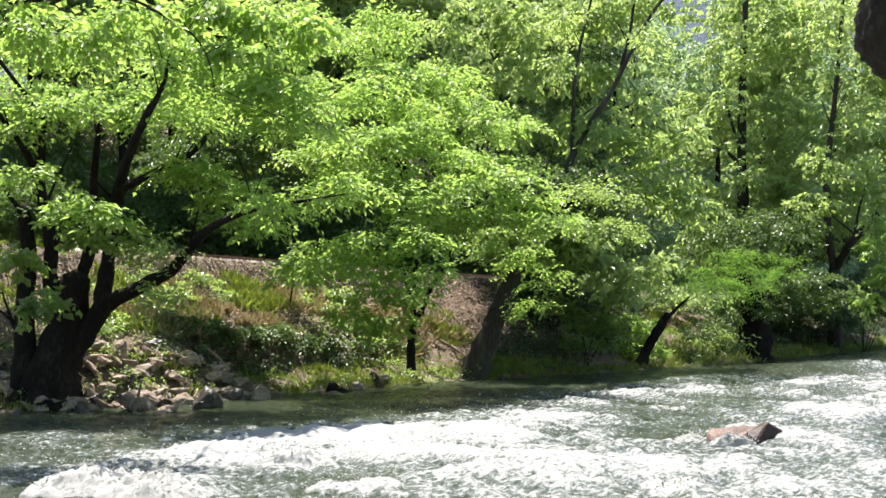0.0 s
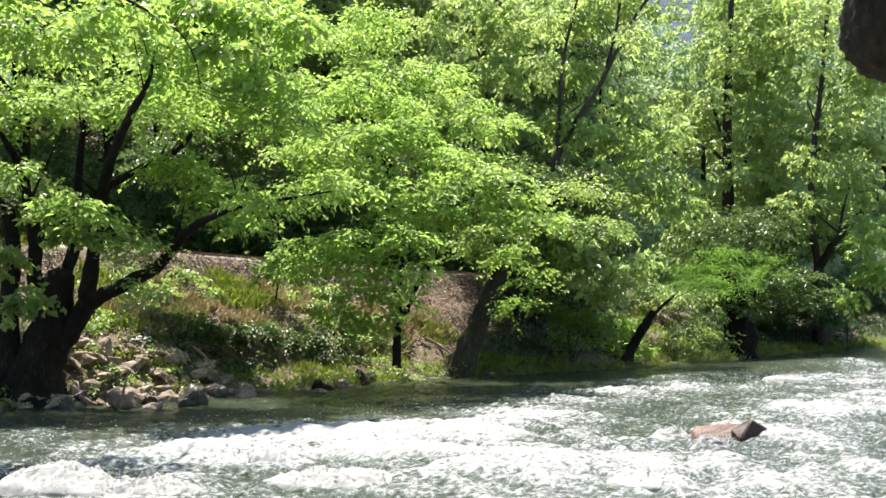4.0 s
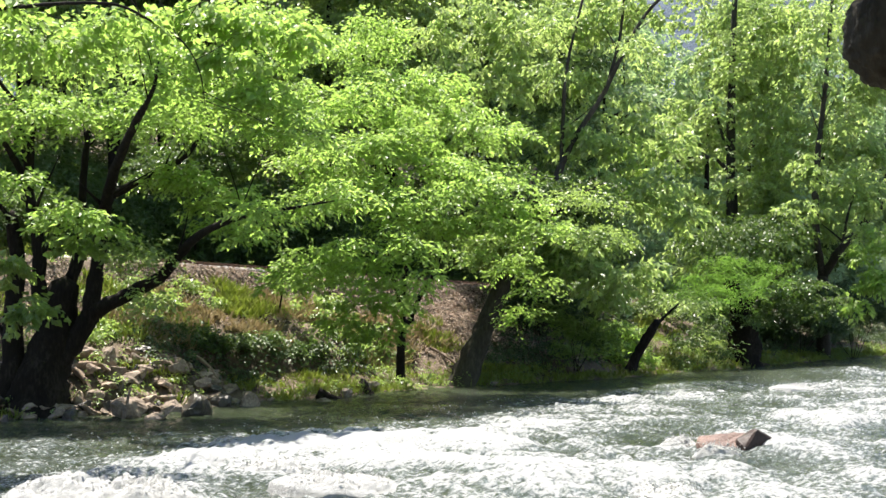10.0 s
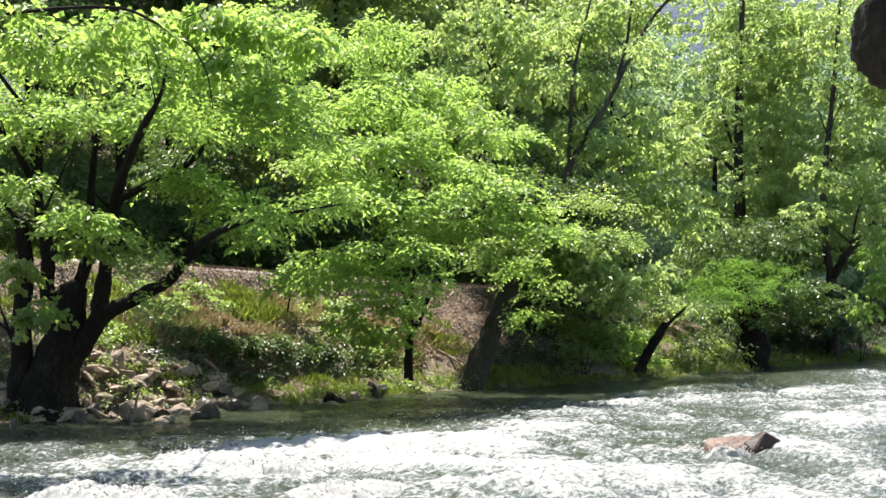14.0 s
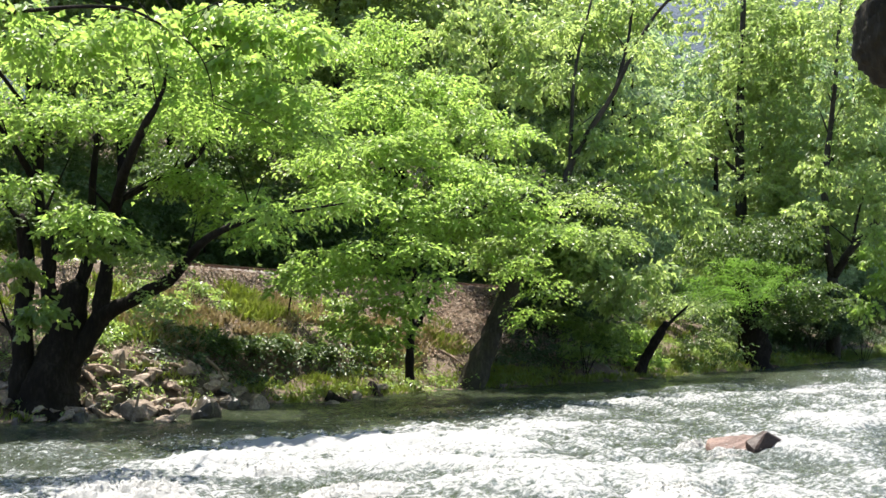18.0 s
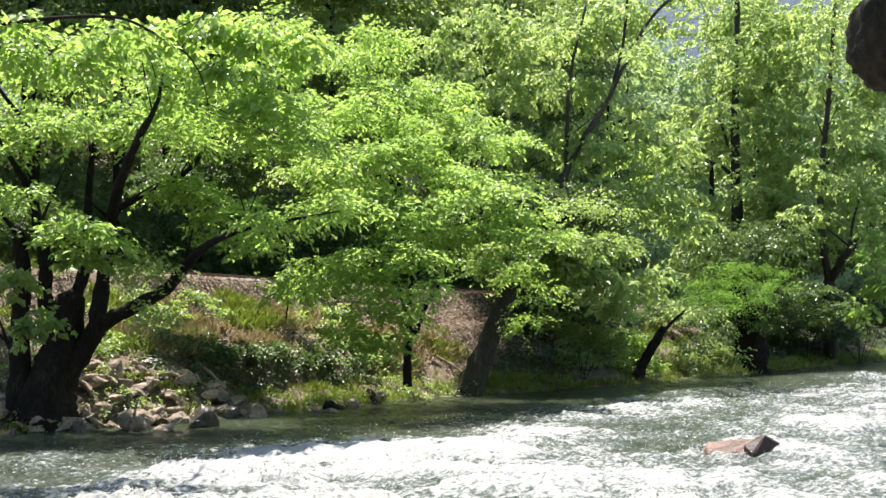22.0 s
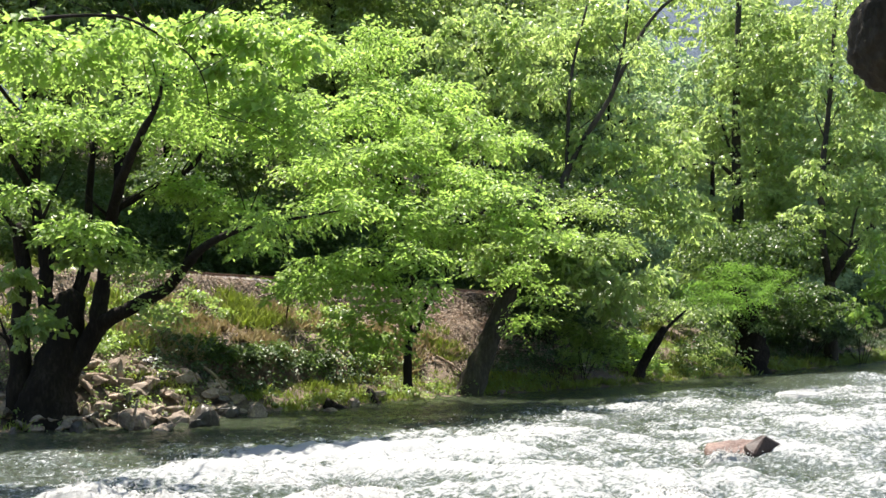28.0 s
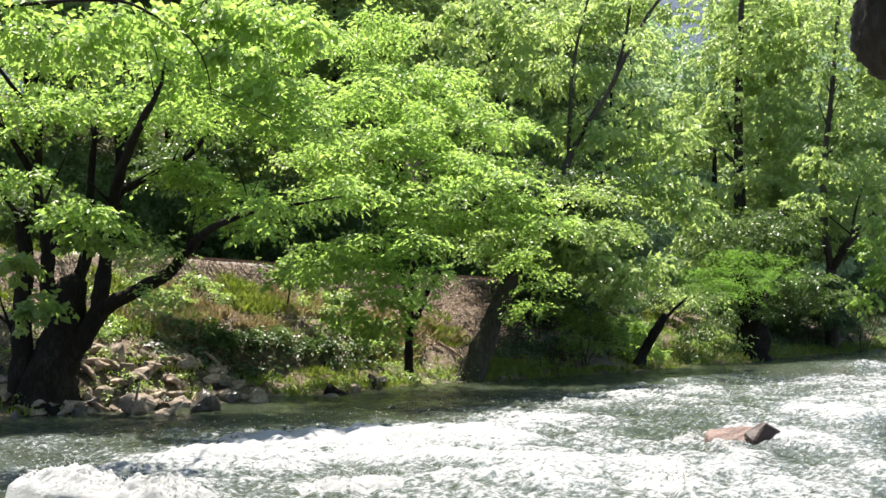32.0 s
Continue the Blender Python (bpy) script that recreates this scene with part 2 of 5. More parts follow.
def tube(points, r0, r1, sides=9, seed=0, knobs=0.17, rings=0, flare=0.0):
    """A tapering, slightly knobbly limb along a soft curve: corners and four-cornered faces."""
    rng = np.random.RandomState(seed)
    rings = rings or max(6, 5 * len(points))
    line = smooth_line(points, rings)
    tan = np.gradient(line, axis=0)
    tan /= np.linalg.norm(tan, axis=1)[:, None]
    ref = np.tile([0.37, 0.82, 0.21], (rings, 1))
    a = np.cross(tan, ref)
    a /= np.linalg.norm(a, axis=1)[:, None]
    b = np.cross(tan, a)
    s = np.linspace(0, 1, rings)
    radius = (r0 * (1 - s) + r1 * s) * (1 + flare * np.exp(-s * 9))
    ang = np.arange(sides) / sides * 2 * np.pi
    bump = 1 + knobs * (rng.rand(rings, sides) - 0.5) * 2
    ring = a[:, None] * np.cos(ang)[None, :, None] + b[:, None] * np.sin(ang)[None, :, None]
    v = line[:, None] + ring * (radius[:, None] * bump)[..., None]
    i, j = np.meshgrid(np.arange(rings - 1), np.arange(sides), indexing="ij")
    k = (j + 1) % sides
    f = np.stack([i * sides + j, i * sides + k, (i + 1) * sides + k, (i + 1) * sides + j], -1).reshape(-1, 4)
    v = np.vstack([v.reshape(-1, 3), line[-1] + tan[-1] * r1 * 0.6])
    tip = len(v) - 1
    last = (rings - 1) * sides
    cap = np.array([[last + q, last + (q + 1) % sides, tip, tip] for q in range(sides)])
    return v, np.vstack([f, cap[:, [0, 1, 2, 2]]])[:, :4], line


def limb_mesh(name, points, r0, r1, mat=None, **more):
    v, f, _ = tube(points, r0, r1, **more)
    me = bpy.data.meshes.new(name)
    me.from_pydata(v.tolist(), [], [list(dict.fromkeys(q)) for q in f.tolist()])
    me.polygons.foreach_set("use_smooth", [True] * len(me.polygons))
    me.materials.append(mat or BARK)
    return me


def leaves(rng, base, axis, up, length, width=0.54):
    """One folded leaf at each base: four corners and two faces."""
    n = len(base)
    axis = axis / np.linalg.norm(axis, axis=1)[:, None]
    side = np.cross(axis, up)
    side /= np.linalg.norm(side, axis=1)[:, None] + 1e-9
    nrm = np.cross(side, axis)
    L = length[:, None]
    mid = base + axis * L * 0.45 + nrm * L * 0.1
    w = side * L * width * 0.5
    v = np.stack([base, mid + w, base + axis * L - nrm * L * 0.12, mid - w], 1).reshape(-1, 3)
    i = np.arange(n)[:, None] * 4
    f = np.stack([i + [0, 1, 2], i + [0, 2, 3]], 1).reshape(-1, 3)
    return v, f


def foliage(rng, centre, radii, sprays, per=14, leaf=0.1, spray=0.45, droop=0.25, hollow=0.35, flat=0.5, width=0.54, loose=0.0):
    """Leafy sprays through an uneven body: each spray is a small flat fan of leaves along a twig."""
    d = rng.normal(size=(sprays, 3))
    d /= np.linalg.norm(d, axis=1)[:, None]
    r = (hollow + (1 - hollow) * rng.rand(sprays)) ** 0.6
    r *= 0.72 + 0.5 * value_noise(d[:, 0] * 2.3 + 9 + centre[0], d[:, 2] * 2.3 + d[:, 1] * 1.7 + 9, 5)
    p = np.array(centre) + d * r[:, None] * np.array(radii)
    p[:, 2] -= 0.28 * np.hypot(p[:, 0] - centre[0], p[:, 1] - centre[1])
    out = d * [1, 1, 0.35] + rng.normal(size=(sprays, 3)) * 0.45
    out[:, 2] = out[:, 2] * flat - droop * rng.rand(sprays)
    out /= np.linalg.norm(out, axis=1)[:, None]
    up = np.array([0, 0, 1.0]) + rng.normal(size=(sprays, 3)) * (0.18 + 0.2 * loose)
    side = np.cross(out, up)
    side /= np.linalg.norm(side, axis=1)[:, None]
    up = np.cross(side, out)
    t = np.linspace(0.05, 1, per)[None, :, None]
    sgn = np.where(np.arange(per) % 2, 1, -1)[None, :, None]
    length = spray * (0.6 + 0.8 * rng.rand(sprays))[:, None, None]
    sag = -0.25 * length * t**2 * np.array([0, 0, 1.0])
    fan = side[:, None] * sgn * length * 0.28 * (1.1 - t) * rng.rand(sprays, per, 1)
    base = p[:, None] + out[:, None] * length * t + sag + fan + rng.normal(size=(sprays, per, 3)) * 0.03
    axis = out[:, None] * 0.7 + side[:, None] * sgn * 0.8 + rng.normal(size=(sprays, per, 3)) * (0.22 + 0.15 * loose)
    axis[..., 2] -= 0.2 + 0.6 * loose
    ups = up[:, None] + rng.normal(size=(sprays, per, 3)) * (0.3 + 1.1 * loose)
    size = leaf * (0.6 + 0.7 * rng.rand(sprays * per))
    return leaves(rng, base.reshape(-1, 3), axis.reshape(-1, 3), ups.reshape(-1, 3), size, width)


def joined(pieces):
    vs, fs, at = [], [], 0
    for v, f in pieces:
        vs.append(v)
        fs.append(f + at)
        at += len(v)
    return np.vstack(vs), np.vstack(fs)


SWAY = []


def crown_part(tree, base, body, mat, seed, density=1.0, leaf=0.1, label="", sway=0.25, spray=0.45, width=0.54, name="crown", loose=0.0):
    """One leafy bough of a tree: bodies (place, radii) filled with sprays; it rocks about its lowest inner point."""
    rng = np.random.RandomState(seed)
    pieces = []
    for centre, radii in body:
        pads = max(2, int(3.6 * density * radii[0] ** 1.3 + 1.5))
        for _ in range(pads):
            d = rng.normal(size=3)
            d *= (0.35 + 0.65 * rng.rand()) / np.linalg.norm(d)
            spot = np.array(centre) + d * radii
            wide = radii[0] * rng.uniform(0.25, 0.6) + 0.1
            count = int((52 - 34 * (loose > 0.75)) * wide**1.6) + 7
            pieces.append(foliage(rng, spot, (wide, wide, 0.05 + (0.07 + 0.6 * loose) * wide), count, leaf=leaf, spray=spray, width=width, loose=loose))
    v, f = joined(pieces)
    pivot = np.array([np.mean([c[0] for c, _ in body]), np.mean([c[1] for c, _ in body]), min(c[2] - r[2] for c, r in body)])
    ob = part(name, quick_mesh(name, v - pivot, f, mat, False), tree, label)
    ob.location = Vector(pivot) - Vector(base)
    SWAY.append((ob, pivot - np.array(base), seed, sway))
    return ob


def tree_at(name, base, label, category="tree", group=""):
    tree = new(name)
    tree.location = base
    tree.empty_display_size = 0.3
    return tagged(tree, label, category, group)


def stem(tree, base, points, r0, r1, seed, name="limb", mat=None, **more):
    b = np.array(base)
    pts = [tuple(np.array(p) - b) for p in points]
    limb = part(name, limb_mesh(name, pts, r0, r1, mat, seed=seed, **more), tree)
    # thin side shoots, each from inside the limb's wood
    rng = random.Random(seed)
    line = smooth_line(pts, 40)
    length = float(np.linalg.norm(np.diff(line, axis=0), axis=1).sum())
    if name == "limb":
        for _ in range(int(1 + length * 0.9)):
            k = rng.randrange(10, 39)
            at, way = Vector(line[k]), Vector(line[min(k + 1, 39)]) - Vector(line[k - 1])
            r = (r0 + (r1 - r0) * k / 39) * rng.uniform(0.25, 0.45)
            out = (way.normalized() * 0.7 + Vector((rng.uniform(-1, 1), rng.uniform(-1, 1), rng.uniform(-0.2, 0.9)))).normalized()
            far = rng.uniform(0.5, 1.5)
            bend = Vector((rng.uniform(-0.2, 0.2), rng.uniform(-0.2, 0.2), rng.uniform(-0.1, 0.25)))
            part("twig", limb_mesh("twig", [tuple(at), tuple(at + out * far * 0.5 + bend * 0.5), tuple(at + out * far + bend * 1.2)], max(r, 0.008), 0.004, mat, seed=rng.randrange(999), sides=5, knobs=0.2, rings=9), limb)
    return limb


# ---- the ground: river bed, far bank, railway bench, wooded hill ----
ALONG = np.array([0.697, 0.717])
ACROSS = np.array([-0.717, 0.697])
BANK = 19.6


def plan(u, v):
    return u * ALONG[0] + v * ACROSS[0], u * ALONG[1] + v * ACROSS[1]


def edge_of(u):
    """Where the far bank's edge runs, across from the camera."""
    spurs = 0.65 * np.exp(-(((u - 25.5) / 3.5) ** 2)) + 0.4 * np.exp(-(((u - 33) / 4) ** 2)) + 0.5 * np.exp(-(((u - 12.4) / 1.7) ** 2)) + 0.25 * np.exp(-(((u - 16.6) / 1.5) ** 2))
    return BANK + fractal(u * 0.16 + 3, u * 0 + 5.5, 21, 3) - 0.5 - spurs


def bench_level(u):
    return 2.68 - 0.038 * np.clip(u - 12, -10, 26)


def ground_height(u, v):
    w = v - edge_of(u)
    bench = bench_level(u)
    slope_from = 1.7 + 0.9 * (fractal(u * 0.2, u * 0, 31, 3) - 0.5)
    z = -0.75 + 0.8 * step(-1.2, 0.15, w) + 0.42 * step(0.1, slope_from, w)
    z = z + (bench - 0.47) * np.clip((w - slope_from) / 3.1, 0, 1) ** 0.85
    z = z + 0.34 * np.clip(w - 10.5, 0, 32) + 0.02 * np.clip(w - 42, 0, 3000)
    near = 1.15 * (1 - step(2.2, 4.6, v))
    z = z + near * (v < 10)
    rough = (fractal(u * 0.9, v * 0.9, 41, 5, 0.6) - 0.5) * step(-0.6, 1.0, w) * (1 - 0.85 * step(3.9, 4.8, w) * (1 - step(9.5, 11, w)))
    bed = 0.3 * step(4.2, 4.9, w) * (1 - step(7.9, 8.6, w))
    cut = 0.55 * step(12.0, 13.2, u) * (1 - step(18.2, 19.8, u)) * (0.6 + 0.8 * (fractal(u * 0.9 + 3, u * 0, 51, 3) - 0.3))
    z = z + cut * step(1.3, 1.55, w) * (1 - step(1.7, 3.8, w))
    heap = bed + 0.4 * np.exp(-(((u - 12.3) / 2.6) ** 2)) * step(0.05, 0.9, w) * (1 - step(1.5, 2.8, w))
    return z + rough * 0.55 + heap


def make_ground():
    us = np.concatenate([[-2600, -1200, -500, -200, -90, -50], np.arange(-30, 0, 1.5), np.arange(0, 56, 0.16), np.arange(56, 110, 2.0), [130, 200, 400, 900, 1800, 2600]])
    vs = np.concatenate([[-2600, -1000, -300, -90, -30, -10], np.arange(-4, 18.4, 0.8), np.arange(18.4, 27, 0.13), np.arange(27, 36, 0.5), np.arange(36, 80, 2.0), [90, 110, 160, 300, 700, 1500, 2600]])
    u, v = np.meshgrid(us, vs, indexing="ij")
    x, y = plan(u, v)
    z = ground_height(u, v)
    n, m = len(us), len(vs)
    i, j = np.meshgrid(np.arange(n - 1), np.arange(m - 1), indexing="ij")
    f = np.stack([i * m + j, (i + 1) * m + j, (i + 1) * m + j + 1, i * m + j + 1], -1).reshape(-1, 4)
    ob = new("ground", quick_mesh("ground", np.stack([x, y, z], -1).reshape(-1, 3), f, SOIL))
    tagged(ob, "brown earthen river bank rising to a railway bench and wooded hill", "ground", kind="structure")


make_ground()


def height_at(x, y):
    u, v = x * ALONG[0] + y * ALONG[1], x * ACROSS[0] + y * ACROSS[1]
    return float(ground_height(np.array([u]), np.array([v]))[0])


def on_ground(x, y, sink=0.0):
    return (x, y, height_at(x, y) - sink)


# a far ridge behind everything, haze painted into its blue colour
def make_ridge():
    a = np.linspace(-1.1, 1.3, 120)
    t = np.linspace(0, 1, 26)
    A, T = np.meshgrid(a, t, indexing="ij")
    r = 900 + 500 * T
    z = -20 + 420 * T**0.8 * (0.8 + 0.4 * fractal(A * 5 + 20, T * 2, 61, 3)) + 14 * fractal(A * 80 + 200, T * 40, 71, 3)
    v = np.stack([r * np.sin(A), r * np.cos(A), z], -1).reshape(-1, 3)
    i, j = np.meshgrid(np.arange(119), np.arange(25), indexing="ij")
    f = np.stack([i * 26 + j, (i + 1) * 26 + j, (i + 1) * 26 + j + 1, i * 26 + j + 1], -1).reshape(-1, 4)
    tagged(new("backdrop", quick_mesh("backdrop", v, f, HILL)), "wooded mountainside far away, blue haze painted in its colour", "hill", kind="structure")


make_ridge()


# ---- the river ----
def rapids(u, v):
    """How wild the water is, 0 to 1: the current's middle, calm along the far bank and in the eddy upstream."""
    edge = 17.3 - 1.6 * np.exp(-((u - 13) / 4.0) ** 2) + 0.8 * np.sin(u * 0.21 + 1) - 2.2 * step(20, 29, u)
    wild = 1 - step(edge - 2.2, edge + 0.6, v)
    eddy = (1 - step(8.0, 11.5, u)) * step(11.0, 14.0, v)
    return np.clip(wild * (1 - 0.3 * eddy), 0, 1)


def water_sheet(name, us, vs, drift, seed):
    u, v = np.meshgrid(us, vs, indexing="ij")
    wild = rapids(u, v) if not drift else 1 - step(13.8, 16.0, v)
    warp = fractal(u * 0.25, v * 0.25, seed + 9, 3) * 2.6
    big = fractal(u * 0.42 + warp, v * 0.5, seed, 4, 0.5) - 0.5
    mid = fractal(u * 1.5, v * 1.15 + warp, seed + 20, 4, 0.55) - 0.5
    small = fractal(u * 4.2, v * 3.6, seed + 40, 3, 0.62) - 0.5
    chop = 0.5 - np.abs(fractal(u * 2.6 + 2 * warp, v * 2.2, seed + 60, 3, 0.55) - 0.5) * 4
    z = (0.1 + 0.9 * wild) * (0.2 * big + 0.15 * mid) + (0.075 + 0.08 * wild) * small + 0.05 * wild * chop
    foam = -0.53 + 0.5 * wild + 1.1 * wild * big + 0.95 * wild * mid + 0.55 * small + 0.12 * wild * chop
    if drift:
        z = z * 0.9 - 0.03
        foam = foam - 0.1
    else:
        # standing breakers where the current drops over boulders
        for bu, bv, ru, rv, rise in ((8.6, 12.1, 1.1, 1.0, 0.16), (11.4, 11.6, 1.3, 1.3, 0.14), (10.3, 8.6, 1.6, 1.2, 0.14), (10.6, 13.2, 1.6, 1.2, 0.06),
                                     (15.2, 8.6, 0.9, 0.9, 0.16), (31.0, 15.2, 2.2, 1.6, 0.22), (24.0, 15.4, 2.4, 0.8, 0.12), (20.0, 9.5, 2.4, 1.6, 0.1)):
            g = np.exp(-((u - bu) / ru) ** 2 - ((v - bv) / rv) ** 2)
            z = z + rise * g * (0.75 + 0.8 * (mid + 0.4))
            foam = foam + (0.7 if bu < 12 and bv > 11 else 0.2) * g
    x, y = plan(u, v)
    n, m = u.shape
    i, j = np.meshgrid(np.arange(n - 1), np.arange(m - 1), indexing="ij")
    f = np.stack([i * m + j, (i + 1) * m + j, (i + 1) * m + j + 1, i * m + j + 1], -1).reshape(-1, 4)
    me = quick_mesh(name, np.stack([x, y, z], -1).reshape(-1, 3), f, WATER)
    att = me.attributes.new("foam", "FLOAT", "POINT")
    att.data.foreach_set("value", foam.astype(np.float32).ravel())
    return new(name, me)


RUN = 1.45  # metres a second, the drift of the surface
still_water = tagged(water_sheet("water", np.concatenate([[-400, -100, -40, -15], np.arange(-4, 34, 0.09), np.arange(34, 70, 0.22), [80, 120, 400]]), np.concatenate([np.arange(2.2, 19.0, 0.09), np.arange(19.0, 21.5, 0.25)]), False, 101),
                     "green river rapids with white standing waves", "river", kind="structure")
drift_water = tagged(water_sheet("water_current", np.concatenate([np.arange(-48, 22, 0.11), np.arange(22, 62, 0.24)]), np.arange(3.0, 18.2, 0.11), True, 301),
                     "white foaming current drifting down the river", "river", kind="structure")

# ---- trees on the far bank ----
def body(points, r, flat=0.62):
    """Leafy bodies of one size about the given places."""
    return [(p, (r, r, r * flat)) for p in points]


def left_tree():
    b = on_ground(*(-7.04, 21.40, -0.02)[:2], 0.25)
    tree = tree_at("riverside_tree", b, "large dark multi-stemmed tree with bright green leaves at the water's edge")
    stem(tree, b, [b, (-6.97, 21.40, 0.55), (-6.76, 21.50, 1.34), (-6.6, 21.50, 2.3)], 0.62, 0.24, 1, "trunk", sides=14, flare=0.35, knobs=0.1)
    stem(tree, b, [(-7.44, 21.10, 0.04), (-7.43, 21.30, 0.95), (-7.46, 21.40, 1.74), (-7.40, 21.40, 2.63), (-7.51, 21.40, 3.53)], 0.22, 0.11, 2)
    stem(tree, b, [(-6.81, 21.50, 1.34), (-6.98, 21.30, 2.13), (-6.96, 21.20, 2.92), (-7.12, 21.10, 4.00), (-7.05, 21.00, 5.07)], 0.16, 0.07, 3)
    stem(tree, b, [(-6.58, 21.40, 0.95), (-6.14, 21.40, 1.74), (-5.98, 21.40, 2.83), (-5.53, 20.30, 3.78), (-4.88, 19.20, 4.67), (-4.48, 18.90, 5.25), (-4.38, 18.90, 5.74)], 0.18, 0.01, 4, knobs=0.25)
    stem(tree, b, [(-6.11, 21.40, 1.69), (-5.89, 21.30, 1.87), (-5.32, 21.00, 2.11), (-4.69, 20.60, 2.41), (-4.34, 20.30, 2.74), (-4.00, 20.00, 3.02), (-3.55, 19.80, 3.25), (-3.10, 19.60, 3.37), (-2.39, 19.40, 3.47), (-1.65, 19.20, 3.58)], 0.15, 0.012, 5)
    stem(tree, b, [(-6.66, 21.60, 2.04), (-6.43, 21.80, 2.85), (-6.45, 22.00, 3.98), (-6.36, 22.00, 5.11)], 0.13, 0.05, 6)
    stem(tree, b, [(-5.80, 21.50, 3.84), (-5.25, 21.50, 4.14), (-4.54, 21.40, 4.48), (-4.04, 21.40, 5.13)], 0.08, 0.03, 7)
    stem(tree, b, [(-7.12, 21.10, 4.00), (-7.35, 20.60, 4.62), (-7.79, 20.20, 5.33)], 0.07, 0.03, 8)
    stem(tree, b, [(-7.05, 21.00, 5.07), (-7.06, 18.50, 5.83), (-6.04, 16.00, 5.77), (-4.96, 14.80, 5.61), (-4.25, 14.50, 5.57), (-3.81, 14.50, 5.53), (-3.66, 15.60, 5.57), (-3.54, 16.80, 5.57), (-3.44, 17.40, 5.28), (-3.39, 17.60, 4.78)], 0.035, 0.005, 9, rings=60)
    crown_part(tree, b, body([(-5.35, 15.3, 5.4), (-4.85, 15.3, 5.15), (-4.36, 15.3, 5.35), (-3.88, 15.5, 5.7), (-5.4, 15.4, 5.75)], 0.24), LEAF_BRIGHT, 19, 0.15, leaf=0.12, spray=0.4, width=0.75, loose=0.5)
    crown_part(tree, b, body([(-4.23, 19.08, 6.50), (-3.60, 19.08, 6.58), (-2.88, 19.28, 6.47), (-2.25, 19.48, 6.39), (-3.32, 18.98, 5.85), (-2.79, 19.28, 5.41)], 0.26), LEAF_BRIGHT, 20, 0.2, leaf=0.16, spray=0.4, width=0.75, loose=0.5)
    # boughs mostly out of view, added to shade the trunk
    crown_part(tree, b, body([(-9.14, 20.50, 5.18), (-8.29, 21.00, 5.56), (-7.7, 20.6, 5.1)], 0.9), LEAF_BRIGHT, 10, 0.8, leaf=0.110, loose=0.08)
    crown_part(tree, b, body([(-7.35, 21.33, 6.93), (-6.44, 21.66, 6.70), (-7.00, 20.67, 5.60)], 1.1), LEAF_BRIGHT, 11, 0.4, leaf=0.107, loose=0.08)
    crown_part(tree, b, body([(-5.40, 21.55, 6.47), (-4.40, 21.64, 6.08), (-4.98, 21.89, 7.16), (-5.71, 20.56, 5.39)], 1.15), LEAF_BRIGHT, 12, 0.55, leaf=0.107, loose=0.08)
    crown_part(tree, b, body([(-3.64, 21.89, 6.24), (-3.25, 22.73, 7.26), (-4.19, 21.11, 5.39)], 1.1), LEAF_BRIGHT, 13, 0.75, leaf=0.107, loose=0.08)
    crown_part(tree, b, body([(-4.55, 19.13, 5.66), (-4.08, 19.13, 5.35), (-3.66, 19.33, 5.06)], 0.42, 0.4), LEAF_BRIGHT, 22, 0.7, leaf=0.1, loose=0.08)
    crown_part(tree, b, body([(-3.08, 19.05, 5.25), (-2.56, 19.25, 4.98), (-2.17, 19.35, 4.72), (-3.17, 19.15, 4.72)], 0.5, 0.4), LEAF_BRIGHT, 23, 0.9, leaf=0.1, loose=0.08)
    crown_part(tree, b, body([(-5.73, 19.10, 3.43), (-6.10, 19.10, 3.38), (-5.40, 19.30, 3.27), (-6.68, 19.30, 3.96)], 0.28, 0.4), LEAF_BRIGHT, 14, 0.3, leaf=0.127, loose=0.08)
    crown_part(tree, b, body([(-3.98, 21.40, 3.75), (-3.65, 21.20, 3.43), (-3.55, 21.20, 3.95), (-4.19, 21.40, 4.08), (-4.42, 21.30, 4.31), (-3.22, 21.30, 3.21), (-4.91, 21.30, 4.16)], 0.36, 0.45), LEAF_BRIGHT, 15, 0.6, leaf=0.115, spray=0.35, loose=0.08)
    crown_part(tree, b, body([(-2.74, 19.32, 3.48), (-2.12, 19.43, 3.67), (-1.59, 19.54, 3.86)], 0.45, 0.4), LEAF_BRIGHT, 16, 0.6, leaf=0.115, loose=0.08)
    crown_part(tree, b, body([(-6.91, 19.53, 2.62), (-6.48, 19.24, 1.89), (-5.91, 20.02, 2.97)], 0.13, 0.7), LEAF_MID, 17, 0.45, leaf=0.15, spray=0.3, width=0.8, loose=0.7)
    crown_part(tree, b, body([(-4.96, 19.62, 2.67), (-5.10, 19.79, 2.95), (-4.40, 19.20, 2.12), (-4.62, 19.73, 2.86)], 0.3, 0.6), LEAF_MID, 18, 0.6, leaf=0.08, loose=0.08)
    # dense boughs added to shade the trunk's foot, shade also put in their colour
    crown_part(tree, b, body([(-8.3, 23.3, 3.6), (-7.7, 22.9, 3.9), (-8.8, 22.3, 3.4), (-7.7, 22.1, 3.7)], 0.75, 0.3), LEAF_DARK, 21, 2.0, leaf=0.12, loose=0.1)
    # boughs added behind, their dark colour standing in for unlit gaps
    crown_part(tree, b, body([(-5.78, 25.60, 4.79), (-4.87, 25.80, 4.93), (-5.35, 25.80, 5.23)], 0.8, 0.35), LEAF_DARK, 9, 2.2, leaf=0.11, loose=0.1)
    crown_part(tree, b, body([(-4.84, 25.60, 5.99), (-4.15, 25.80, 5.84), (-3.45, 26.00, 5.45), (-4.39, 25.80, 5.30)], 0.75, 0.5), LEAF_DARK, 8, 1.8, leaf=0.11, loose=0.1)


